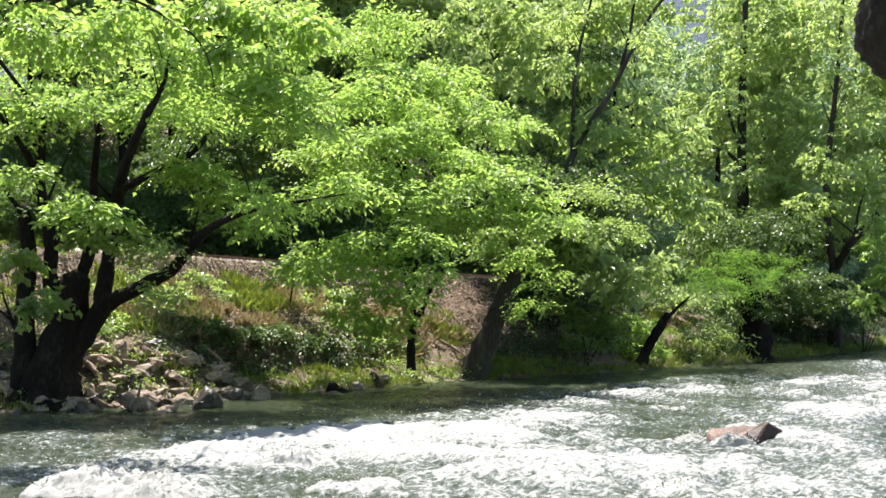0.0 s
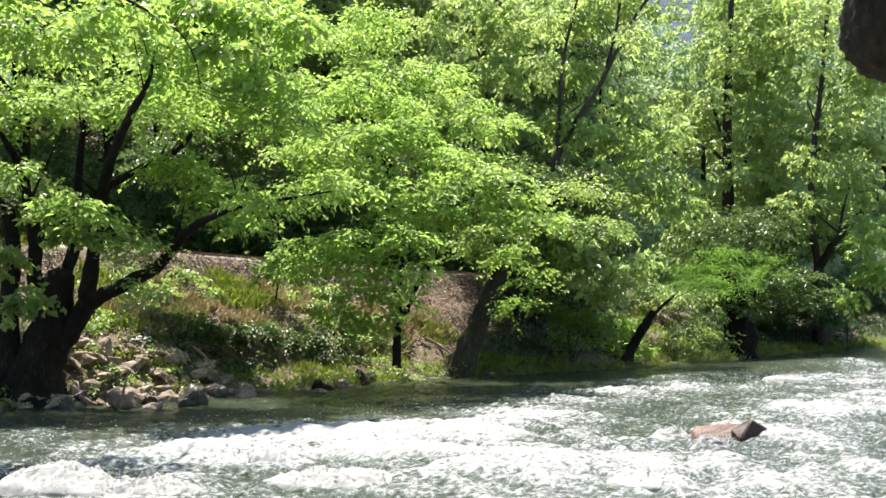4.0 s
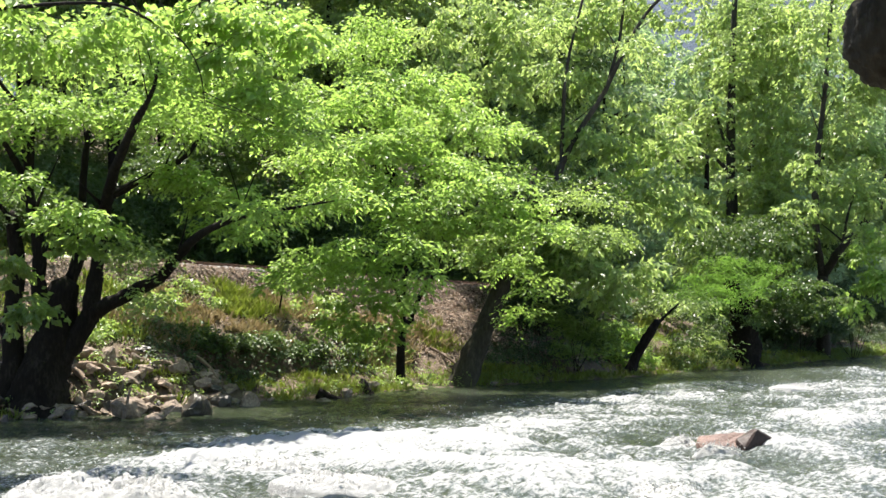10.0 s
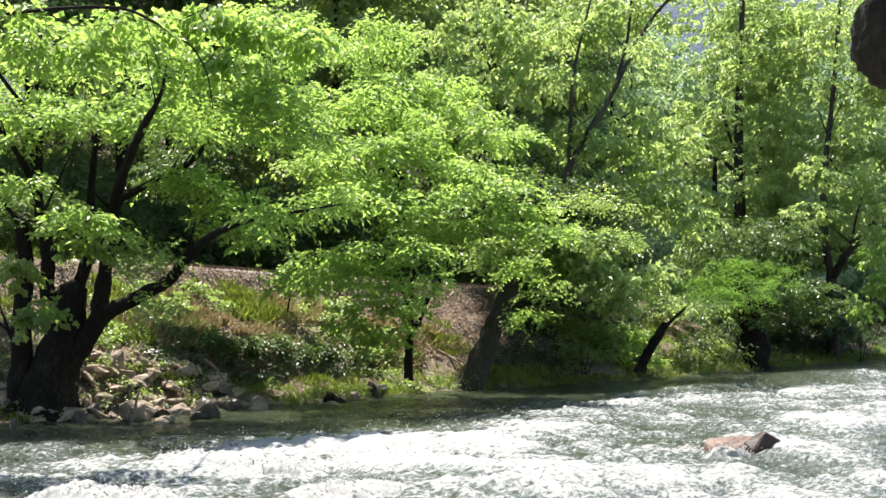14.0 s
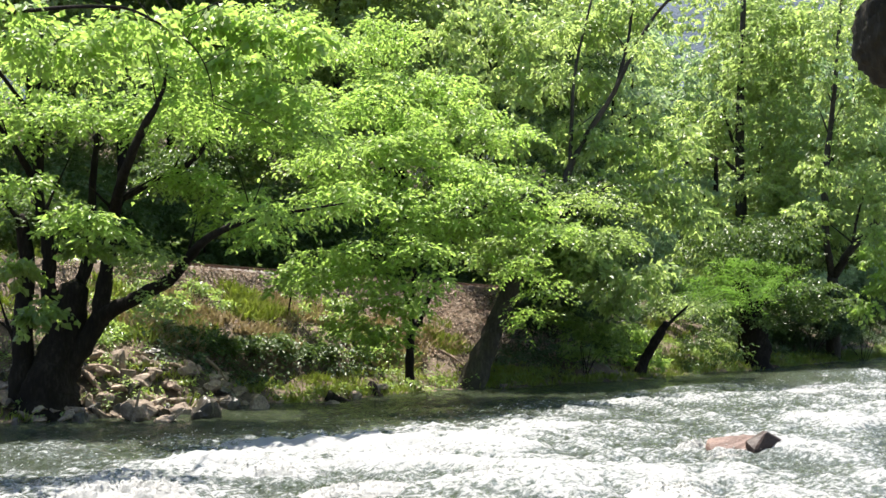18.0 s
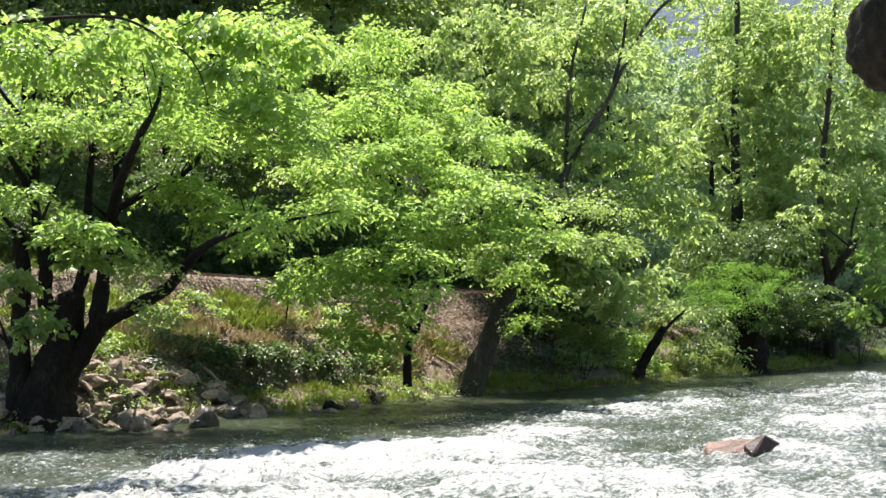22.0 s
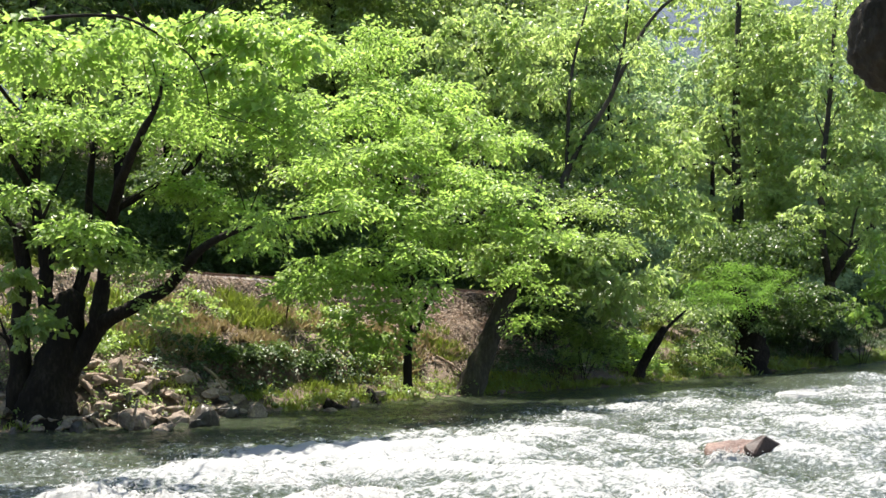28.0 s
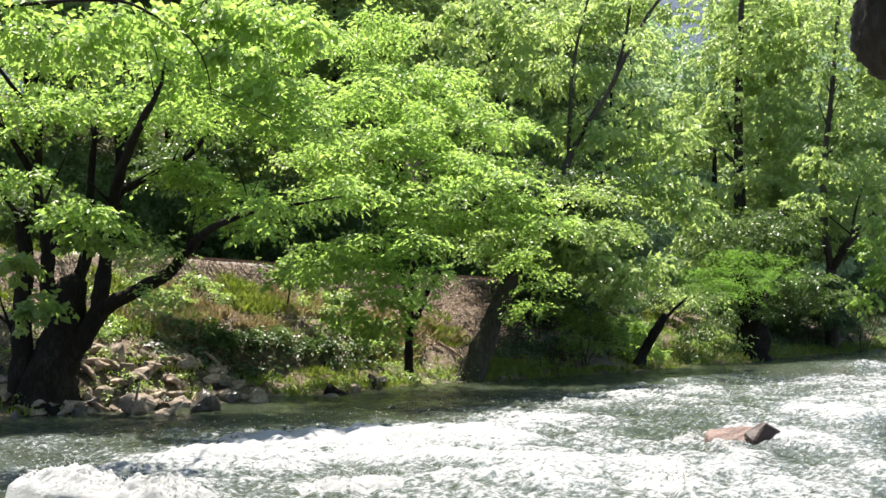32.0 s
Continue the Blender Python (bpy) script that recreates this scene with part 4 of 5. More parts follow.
# dark thickets and cut-bank shrubs carry deep shade in their leaf colour
for spots, r, mat, label in (
        (((-5.53, 24.75, 1.2), (-5.2, 25.0, 1.05), (-4.85, 25.3, 1.0), (-5.1, 25.2, 1.3), (-5.75, 24.9, 1.2), (-4.6, 25.6, 1.1)), 0.42, LEAF_DARK, "shrub hanging over the cut bank, darkened to stand in for shade"),
        (((-3.95, 26.4, 0.95), (-3.55, 27.0, 1.0), (-3.2, 27.4, 0.9), (-3.7, 26.9, 1.2), (-4.25, 26.2, 1.0), (-2.9, 27.6, 0.95)), 0.42, LEAF_DARK, "shrub hanging over the cut bank, darkened to stand in for shade"),
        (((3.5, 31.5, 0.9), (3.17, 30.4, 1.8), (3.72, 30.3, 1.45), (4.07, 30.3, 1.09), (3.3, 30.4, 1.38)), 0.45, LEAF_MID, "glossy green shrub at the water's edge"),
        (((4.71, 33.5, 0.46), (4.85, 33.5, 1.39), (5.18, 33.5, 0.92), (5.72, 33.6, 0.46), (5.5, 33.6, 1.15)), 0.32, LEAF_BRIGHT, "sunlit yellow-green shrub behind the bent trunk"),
        (((2.3, 33.1, 0.9), (2.7, 33.3, 1.6), (1.9, 33.0, 1.3), (3.4, 33.6, 1.2)), 0.6, LEAF_DEEP_SHADE, "thicket under the trees, darkened to stand in for shade"),
        (((4.4, 34.6, 1.0), (4.9, 35.2, 1.5), (3.9, 35.0, 1.7), (5.3, 35.0, 0.9)), 0.6, LEAF_DEEP_SHADE, "thicket under the trees, darkened to stand in for shade"),
        (((12.38, 41.7, 1.6), (13.16, 41.8, 1.8), (13.92, 41.9, 1.6), (12.75, 41.7, 1.03), (13.71, 41.9, 0.93)), 0.75, LEAF_DEEP_SHADE, "thicket on the low bank, darkened to stand in for shade"),
        (((14.58, 43.0, 1.3), (15.3, 43.4, 1.6), (14.5, 43.6, 1.9), (15.6, 43.8, 1.0), (13.2, 43.0, 1.2), (16.2, 44.0, 1.5)), 0.95, LEAF_DEEP_SHADE, "thicket on the low bank, darkened to stand in for shade"),
        (((-1.29, 29.60, 0.97), (-1.54, 29.20, 0.71), (-1.71, 29.70, 1.24)), 0.36, LEAF_MID, "leafy green shrub on the bank slope"),
        (((-6.38, 24.20, 1.09), (-6.29, 25.40, 1.34), (-6.57, 23.70, 1.00), (-6.55, 25.50, 1.57)), 0.32, LEAF_MID, "sunlit leafy shrub above the stones"),
        (((-5.67, 26.90, 1.93), (-6.02, 26.80, 2.05), (-5.43, 27.60, 2.18), (-5.86, 27.80, 2.44)), 0.36, LEAF_MID, "leafy green shrub on the bank slope"),
        (((-6.52, 26.30, 2.05), (-6.80, 26.90, 2.42), (-6.27, 26.30, 1.86)), 0.34, LEAF_MID, "leafy green shrub on the bank slope"),
        (((-2.17, 28.60, 0.87), (-1.83, 29.40, 1.11), (-2.46, 28.90, 1.26)), 0.36, LEAF_MID, "leafy green shrub on the bank slope"),
        (((-3.04, 29.30, 1.65), (-2.73, 30.30, 1.92), (-3.45, 29.30, 1.79)), 0.3, LEAF_MID, "leafy green shrub on the bank slope"),
        (((11.62, 42.10, 0.47), (11.42, 42.80, 0.93), (13.14, 44.60, 0.89), (12.93, 45.30, 1.29)), 0.6, LEAF_DARK, "thicket under the trees, darkened to stand in for shade"),
        (((14.31, 45.70, 0.66), (15.62, 47.10, 0.83), (15.77, 48.90, 1.47), (17.23, 49.20, 1.01)), 0.7, LEAF_DARK, "thicket under the trees, darkened to stand in for shade"),
        (((2.84, 34.80, 1.60), (3.63, 36.30, 1.92), (2.37, 35.10, 1.92), (3.67, 35.10, 1.28)), 0.7, LEAF_DARK, "thicket under the trees, darkened to stand in for shade"),
        (((5.14, 37.50, 1.58), (4.67, 37.90, 2.01), (6.21, 39.90, 1.92), (5.24, 37.00, 1.24)), 0.65, LEAF_DARK, "thicket under the trees, darkened to stand in for shade"),
        (((7.60, 41.40, 1.73), (7.93, 40.20, 1.27), (8.79, 42.50, 1.82), (6.97, 39.00, 1.02)), 0.6, LEAF_DARK, "thicket under the trees, darkened to stand in for shade"),
        (((10.14, 42.40, 1.53), (9.53, 42.30, 1.73), (10.55, 41.70, 0.96), (12.15, 45.50, 1.71)), 0.7, LEAF_DARK, "thicket under the trees, darkened to stand in for shade"),
        (((8.55, 38.80, 0.49), (8.41, 39.80, 1.00), (9.26, 40.30, 0.81)), 0.5, LEAF_DARK, "leafy shrub at the water's edge"),
        (((7.50, 37.60, 0.45), (8.46, 39.20, 0.75), (8.61, 38.10, 0.34), (7.64, 36.60, 0.24)), 0.36, LEAF_MID, "leafy green shrub at the water's edge")):
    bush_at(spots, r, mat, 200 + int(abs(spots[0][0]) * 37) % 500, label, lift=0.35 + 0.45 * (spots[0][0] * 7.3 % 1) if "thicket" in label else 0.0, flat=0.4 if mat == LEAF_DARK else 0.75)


# ---- woods on the hill ----
def wood_tree(seed, tall, mat, low, leaf=0.18, thick=60):
    rng = np.random.RandomState(seed)
    tree = tree_at("forest_tree", (0, 0, 0), "tall leafy forest tree on the hillside", "tree", "hillside woods")
    lean = rng.normal(size=2) * 0.4
    part("trunk", limb_mesh("trunk", [(0, 0, -0.3), (lean[0] * 0.4, lean[1] * 0.4, tall * 0.4), (lean[0], lean[1], tall * 0.9)], 0.2, 0.05, seed=seed, rings=12), tree)
    for k in range(4):
        a, h = rng.rand() * 6.28, tall * (low + 0.14 * k)
        part("limb", limb_mesh("limb", [(lean[0] * 0.4, lean[1] * 0.4, h), (1.0 * math.cos(a), 1.0 * math.sin(a), h + 0.5), (2.1 * math.cos(a), 2.1 * math.sin(a), h + 1.0)], 0.07, 0.02, seed=seed + k, sides=5), tree)
    middle = (low + 0.97) / 2
    for lower, upper, count in ((low, middle, 7), (middle, 0.97, 7)):
        pieces = []
        for k in range(count):
            a, h = rng.rand() * 6.28, tall * (lower + (upper - lower) * (k + rng.rand()) / count)
            r = (0.9 + 1.0 * rng.rand()) * (1.25 - 0.6 * h / tall)
            pieces.append(foliage(rng, (r * math.cos(a), r * math.sin(a), h), (1.4, 1.4, 0.75), thick, per=10, leaf=leaf, spray=0.6, loose=0.8))
        v, f = joined(pieces)
        part("crown", quick_mesh("crown", v, f, mat, False), tree)
    return tree


def woods():
    rng = np.random.RandomState(77)
    # the last two kinds wear the haze-paled leaf, the second the shade-dark one
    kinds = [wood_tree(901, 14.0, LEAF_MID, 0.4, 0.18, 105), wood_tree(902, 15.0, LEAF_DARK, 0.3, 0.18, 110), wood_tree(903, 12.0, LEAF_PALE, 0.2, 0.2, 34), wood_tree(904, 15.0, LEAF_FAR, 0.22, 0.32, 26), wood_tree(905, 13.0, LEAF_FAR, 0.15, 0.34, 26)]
    spots = []
    for v0, du in ((31.5, 3.0), (35, 3.3), (40, 4.0), (47, 5.0), (56, 6), (66, 7)):
        u = 2.0 + rng.rand() * 2
        while u < 66 + v0 * 0.95:
            spots.append((u + rng.rand() * 1.4, v0 + rng.rand() * 2.2))
            u += du * (0.8 + 0.4 * rng.rand())
    used = set()
    for u, v in spots:
        x, y = (float(q) for q in plan(u, v))
        if abs(x / y) > 0.55 or (abs(x / y - 0.192) < 0.017 and y > 38):
            continue
        # haze-paled kinds go to the right and the far rows
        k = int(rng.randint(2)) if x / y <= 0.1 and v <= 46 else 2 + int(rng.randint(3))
        m = pose(*on_ground(x, y), 0, 0, rng.rand() * 360)
        if k not in used:
            used.add(k)
            kinds[k].matrix_basis = m
        else:
            copy_thing(kinds[k], m)


woods()


def sky_blocking_trees():
    """Unseen trees added round the viewer to shade the far bank's front from the open sky."""
    rng = np.random.RandomState(78)
    kind = [ob for ob in bpy.data.objects if ob.name.startswith("forest_tree") and ob.parent is None][:3]
    for ring, count in ((9.0, 9), (14.0, 12), (20.0, 14)):
        for k in range(count):
            a = math.pi * (1.12 + 0.92 * (k + 0.6 * rng.rand()) / count)
            x, y = ring * math.cos(a), ring * math.sin(a)
            made = copy_thing(kind[k % 3], pose(x, y, height_at(x, y), 0, 0, rng.rand() * 360))
            tagged(made, "unseen tree added on the near bank to block sky light", "tree", "near bank woods")


sky_blocking_trees()


def understory():
    """Shrubs in the shade of the woods behind the railway."""
    rng = np.random.RandomState(31)
    kinds = []
    for k in range(5):
        shrub = tree_at("understory_shrub", (0, 0, 0), "tall shrub in the woods, leaves darkened to stand in for shade" if k < 3 else "tall shrub at the edge of the woods, leaves paled for haze", "bush", "understory")
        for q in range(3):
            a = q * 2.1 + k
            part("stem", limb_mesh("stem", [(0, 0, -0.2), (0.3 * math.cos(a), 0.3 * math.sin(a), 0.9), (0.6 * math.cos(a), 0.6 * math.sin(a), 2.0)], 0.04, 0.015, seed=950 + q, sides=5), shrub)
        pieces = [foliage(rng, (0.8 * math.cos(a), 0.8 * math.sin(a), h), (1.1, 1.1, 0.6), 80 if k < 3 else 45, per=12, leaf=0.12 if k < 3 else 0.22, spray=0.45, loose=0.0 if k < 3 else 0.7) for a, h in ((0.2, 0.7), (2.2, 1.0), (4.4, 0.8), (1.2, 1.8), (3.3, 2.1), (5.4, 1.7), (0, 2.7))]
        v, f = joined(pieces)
        # leaf colour carries shade for the first three kinds, haze for the others
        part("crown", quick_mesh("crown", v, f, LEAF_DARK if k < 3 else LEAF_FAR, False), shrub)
        kinds.append(shrub)
    first = [True] * 5
    for v0, du in ((30.4, 1.4), (33.2, 1.8), (37.5, 2.6), (42.5, 4.0)):
        u = 1.0
        while u < 64 + v0 * 0.8:
            u += du * (0.7 + 0.6 * rng.rand())
            x, y = (float(q) for q in plan(u, v0 + rng.rand() * 1.2))
            if abs(x / y) > 0.5:
                continue
            k = int(rng.randint(3)) if x / y < 0.13 else 3 + int(rng.randint(2))
            m = pose(*on_ground(x, y), 0, 0, rng.rand() * 360)
            if first[k]:
                first[k] = False
                kinds[k].matrix_basis = m
            else:
                copy_thing(kinds[k], m)


understory()


# ---- stones ----
def stone_mesh(seed, size=(1, 1, 1), points=16, mat=None, soft=0.06):
    """A weathered angular stone: a hull with worn edges, then broken finely."""
    rng = np.random.RandomState(seed)
    bm = bmesh.new()
    d = rng.normal(size=(points, 3))
    d /= np.linalg.norm(d, axis=1)[:, None]
    d *= 0.42 + 0.12 * rng.rand(points, 1)
    for p in d:
        bm.verts.new(Vector(p * size))
    bmesh.ops.convex_hull(bm, input=bm.verts)
    bmesh.ops.delete(bm, geom=[v for v in bm.verts if not v.link_faces], context="VERTS")
    bmesh.ops.bevel(bm, geom=bm.edges[:], offset=soft * min(size), segments=1, profile=0.6, affect="EDGES")
    bmesh.ops.triangulate(bm, faces=bm.faces[:])
    bmesh.ops.subdivide_edges(bm, edges=bm.edges[:], cuts=1, use_grid_fill=True)
    small = min(size)
    for v in bm.verts:
        q = v.co / small * 2.3 + Vector((seed * 1.7, 0, 0))
        v.co += Vector((noise.noise(q), noise.noise(q + Vector((9, 0, 0))), noise.noise(q * 1.6 + Vector((0, 9, 0))))) * small * 0.13
    me = bpy.data.meshes.new("stone")
    bm.to_mesh(me)
    bm.free()
    me.materials.append(mat or STONE)
    return me


def stone_at(place, size, seed, mat, label, turn=0.0, name="stone", lift=0.34):
    x, y, z = on_ground(place[0], place[1])
    ob = new(name, stone_mesh(seed, size, 18, mat, 0.05))
    ob.matrix_basis = pose(x, y, max(z, -0.12) + lift * size[2], 0, 0, turn)
    return tagged(ob, label, "stone", "stones on the bank")


stone_at((-5.31, 21.00, 0.05), (0.72, 0.6, 0.66), 3, STONE, "large brown boulder at the water's edge", 12, lift=0.42)
stone_at((-4.77, 20.70, 0.05), (0.5, 0.4, 0.36), 6, STONE, "pale angular stone at the water's edge", 110)
stone_at((-4.24, 21.45, 0.08), (0.75, 0.6, 0.62), 8, WET_STONE, "dark wet boulder at the water's edge", 70)
stone_at((-4.80, 22.01, 0.15), (0.45, 0.4, 0.45), 9, STONE, "grey angular stone on the bank", 20)
stone_at((-6.12, 22.79, 0.25), (0.5, 0.4, 0.5), 11, STONE, "tan angular stone on the bank", 75)
stone_at((-6.75, 23.05, 0.25), (0.75, 0.45, 0.3), 12, STONE, "flat pale stone on the bank", 10)
stone_at((-6.19, 20.67, 0.05), (0.4, 0.4, 0.35), 13, WET_STONE, "mossy stone beside the trunk", 30)
stone_at((-6.12, 21.86, 0.12), (0.5, 0.35, 0.3), 14, STONE, "pale stone on the bank", 55)
stone_at((-3.60, 23.33, 0.15), (0.42, 0.36, 0.5), 15, STONE, "pointed grey stone on the grassy bank", 15)
stone_at((-4.12, 23.22, 0.20), (0.6, 0.45, 0.4), 16, WET_STONE, "dark stone on the bank", 45)
stone_at((-5.47, 22.81, 0.25), (0.4, 0.3, 0.3), 17, STONE, "small grey stone on the bank", 80)
stone_at((-4.95, 23.59, 0.30), (0.5, 0.4, 0.35), 18, STONE, "grey angular stone on the bank", 130)
stone_at((-5.36, 23.71, 0.40), (0.45, 0.35, 0.3), 19, STONE, "grey angular stone on the bank", 160)
stone_at((-1.95, 25.77, 0.15), (0.4, 0.3, 0.25), 20, STONE, "pale stone in the bank grass", 60)
stone_at((-2.29, 24.34, 0.05), (0.4, 0.3, 0.25), 21, STONE, "pale stone at the water's edge", 0)
stone_at((-1.54, 26.79, 0.30), (0.7, 0.4, 0.25), 22, STONE, "flat pale stone on the bank", 10)


def scattered_stones():
    rng = np.random.RandomState(5)
    kinds = [stone_mesh(40 + k, (0.34, 0.22, 0.15), 9, STONE if k % 6 else WET_STONE) for k in range(6)]
    for k in range(186):
        if k < 160:
            u, w = rng.uniform(9.8, 14.6), 1.5 * rng.rand() ** 1.5 - 0.1
        else:
            u, w = rng.uniform(14, 34), rng.uniform(-0.15, 0.5)
        v = float(edge_of(np.array([u]))[0]) + w
        x, y = (float(q) for q in plan(u, v))
        ob = new("stone", kinds[k % 6])
        s = rng.uniform(0.6, 2.1) if k < 160 else rng.uniform(0.4, 1.2)
        x, y, z = on_ground(x, y)
        ob.matrix_basis = pose(x, y, z + 0.045 * s, rng.uniform(-20, 20), rng.uniform(-20, 20), rng.uniform(0, 360)) @ Matrix.Diagonal((s, s, s, 1))
        tagged(ob, "small wet dark stone on the bank" if k % 6 == 0 else "small grey-brown stone on the bank", "stone", "stones on the bank")


scattered_stones()
for k, (x, y, z) in enumerate(((-6.62, 19.45, 0.22), (-6.09, 18.95, 0.3), (-5.85, 19.6, 0.34), (-5.3, 19.85, 0.26), (-7.12, 20.1, 0.4), (-6.4, 19.9, 0.3))):
    shallow = new("stone", stone_mesh(70 + k, (0.34, 0.28, 0.9), 13, WET_STONE))
    shallow.matrix_basis = pose(x, y, z - 0.68, 0, 0, 40 * k)
    tagged(shallow, "wet dark stone standing in the shallows", "stone", "stones in the shallows")


def rough_hull(name, corners, mat, worn=0.018, relief=0.018):
    """A rock from its main corners, with worn edges and a broken surface."""
    bm = bmesh.new()
    for p in corners:
        bm.verts.new(p)
    bmesh.ops.convex_hull(bm, input=bm.verts)
    bmesh.ops.delete(bm, geom=[v for v in bm.verts if not v.link_faces], context="VERTS")
    bmesh.ops.bevel(bm, geom=bm.edges[:], offset=worn, segments=1, affect="EDGES")
    bmesh.ops.triangulate(bm, faces=bm.faces[:])
    bmesh.ops.subdivide_edges(bm, edges=bm.edges[:], cuts=2, use_grid_fill=True)
    for v in bm.verts:
        v.co += Vector((noise.noise(v.co * 7), noise.noise(v.co * 7 + Vector((9, 0, 0))), noise.noise(v.co * 8 + Vector((0, 9, 0))))) * relief
    me = bpy.data.meshes.new(name)
    bm.to_mesh(me)
    bm.free()
    me.materials.append(mat)
    return me


def river_rock():
    """A wedge of reddish rock that stands out of the rapids: a low slab with a taller peak, darkened for shade, at its
    downstream end.
    """
    c = Vector((4.01, 16.26, 0.00))
    rock = tagged(new("river_rock"), "reddish-brown wedge-shaped boulder standing in the rapids", "rock")
    rock.matrix_basis = pose(c.x, c.y, 0.065) @ Matrix.Diagonal((1.12, 1.1, 1.1, 1))
    part("slab", rough_hull("slab", ((-0.52, 0.0, 0.06), (-0.44, 0.24, 0.11), (-0.4, -0.2, -0.03), (-0.3, 0.1, 0.13), (-0.02, 0.2, 0.16), (0.0, -0.12, 0.02), (0.2, 0.1, 0.15), (0.1, 0.35, -0.3),
                                     (-0.55, 0.3, -0.4), (-0.55, -0.3, -0.4), (0.1, -0.25, -0.4)), RED_STONE, relief=0.03), rock, "pinkish slab")
    part("peak", rough_hull("peak", ((0.17, -0.1, 0.23), (0.2, 0.1, 0.22), (0.0, -0.26, 0.0), (0.6, 0.12, 0.0), (0.06, 0.3, 0.1), (-0.08, -0.1, 0.1), (0.0, -0.26, -0.4), (0.6, 0.12, -0.4),
                                     (0.5, 0.25, -0.4), (0.1, 0.4, -0.4)), SHADE_RED), rock, "dark brown peak, shade put in its colour")


river_rock()


# ---- driftwood and logs ----
def log_thing(name, points, r0, r1, mat, seed, label):
    """A fallen stick or log lying on the ground."""
    base = Vector(points[0])
    ob = new(name, limb_mesh(name, [tuple(Vector(p) - base) for p in points], r0, r1, mat, seed=seed, sides=8, knobs=0.2))
    ob.location = base
    return tagged(ob, label, "log", "driftwood on the bank")


def low(place, up):
    x, y, z = on_ground(place[0], place[1])
    return (x, y, z + up)


log_thing("driftwood", [low((-6.90, 22.20, 0.58), 0.1), low((-6.58, 22.10, 0.30), 0.12), low((-6.34, 22.00, 0.09), 0.08)], 0.075, 0.045, DRIFT, 301, "weathered driftwood branch lying over stones")
log_thing("driftwood", [low((-6.68, 22.10, 0.40), 0.16), low((-6.38, 22.30, 0.35), 0.18), low((-6.05, 22.60, 0.24), 0.1)], 0.06, 0.035, DRIFT, 302, "weathered driftwood branch lying on stones")
for k, (p, q) in enumerate((((-6.50, 22.90, 0.64), (-6.03, 22.80, 0.42)), ((-5.97, 23.30, 0.68), (-5.28, 23.60, 0.49)), ((-5.30, 23.90, 0.59), (-4.81, 23.70, 0.25)), ((-5.02, 24.70, 0.61), (-4.44, 24.50, 0.30)), ((-5.53, 23.20, 0.37), (-4.93, 23.50, 0.20)), ((-1.91, 28.70, 0.55), (-1.15, 29.50, 0.43)), ((-2.27, 28.20, 0.50), (-1.73, 27.90, 0.33)))):
    middle = ((p[0] + q[0]) / 2 + 0.05, (p[1] + q[1]) / 2, 0)
    log_thing("driftwood", [low(p, 0.12), low(middle, 0.16), low(q, 0.08)], 0.05, 0.025, DRIFT, 310 + k, "weathered broken branch lying on the bank")
log_thing("driftwood", [low((-4.47, 21.53, 0.30), 0.14), low((-4.15, 21.17, 0.30), 0.14), low((-3.86, 21.31, 0.25), 0.1)], 0.045, 0.025, DRIFT, 304, "grey broken branch among the stones")
log_thing("fallen_log", [low((-2.49, 25.18, 0.40), 0.12), low((-1.85, 25.20, 0.40), 0.14), low((-1.09, 24.99, 0.30), 0.1)], 0.12, 0.09, BARK, 305, "dark fallen log on the grassy bank")
log_thing("fallen_log", [low((-1.66, 26.76, 0.45), 0.15), low((-1.00, 25.65, 0.35), 0.12), low((-0.29, 26.19, 0.10), 0.05)], 0.1, 0.07, BARK, 306, "dark fallen log on the grassy bank")
log_thing("fallen_log", [low((9.38, 34.61, 0.10), 0.1), low((10.12, 35.52, 0.10), 0.16), low((10.84, 36.16, 0.10), 0.12)], 0.2, 0.16, BARK, 307, "dark log at the water's edge")
log_thing("driftwood", [low((-0.55, 30.50, 1.22), 0.06), low((0.08, 30.30, 0.95), 0.06), low((0.50, 30.00, 0.68), 0.06)], 0.04, 0.025, DRIFT, 308, "pale dead branch lying on the slope")


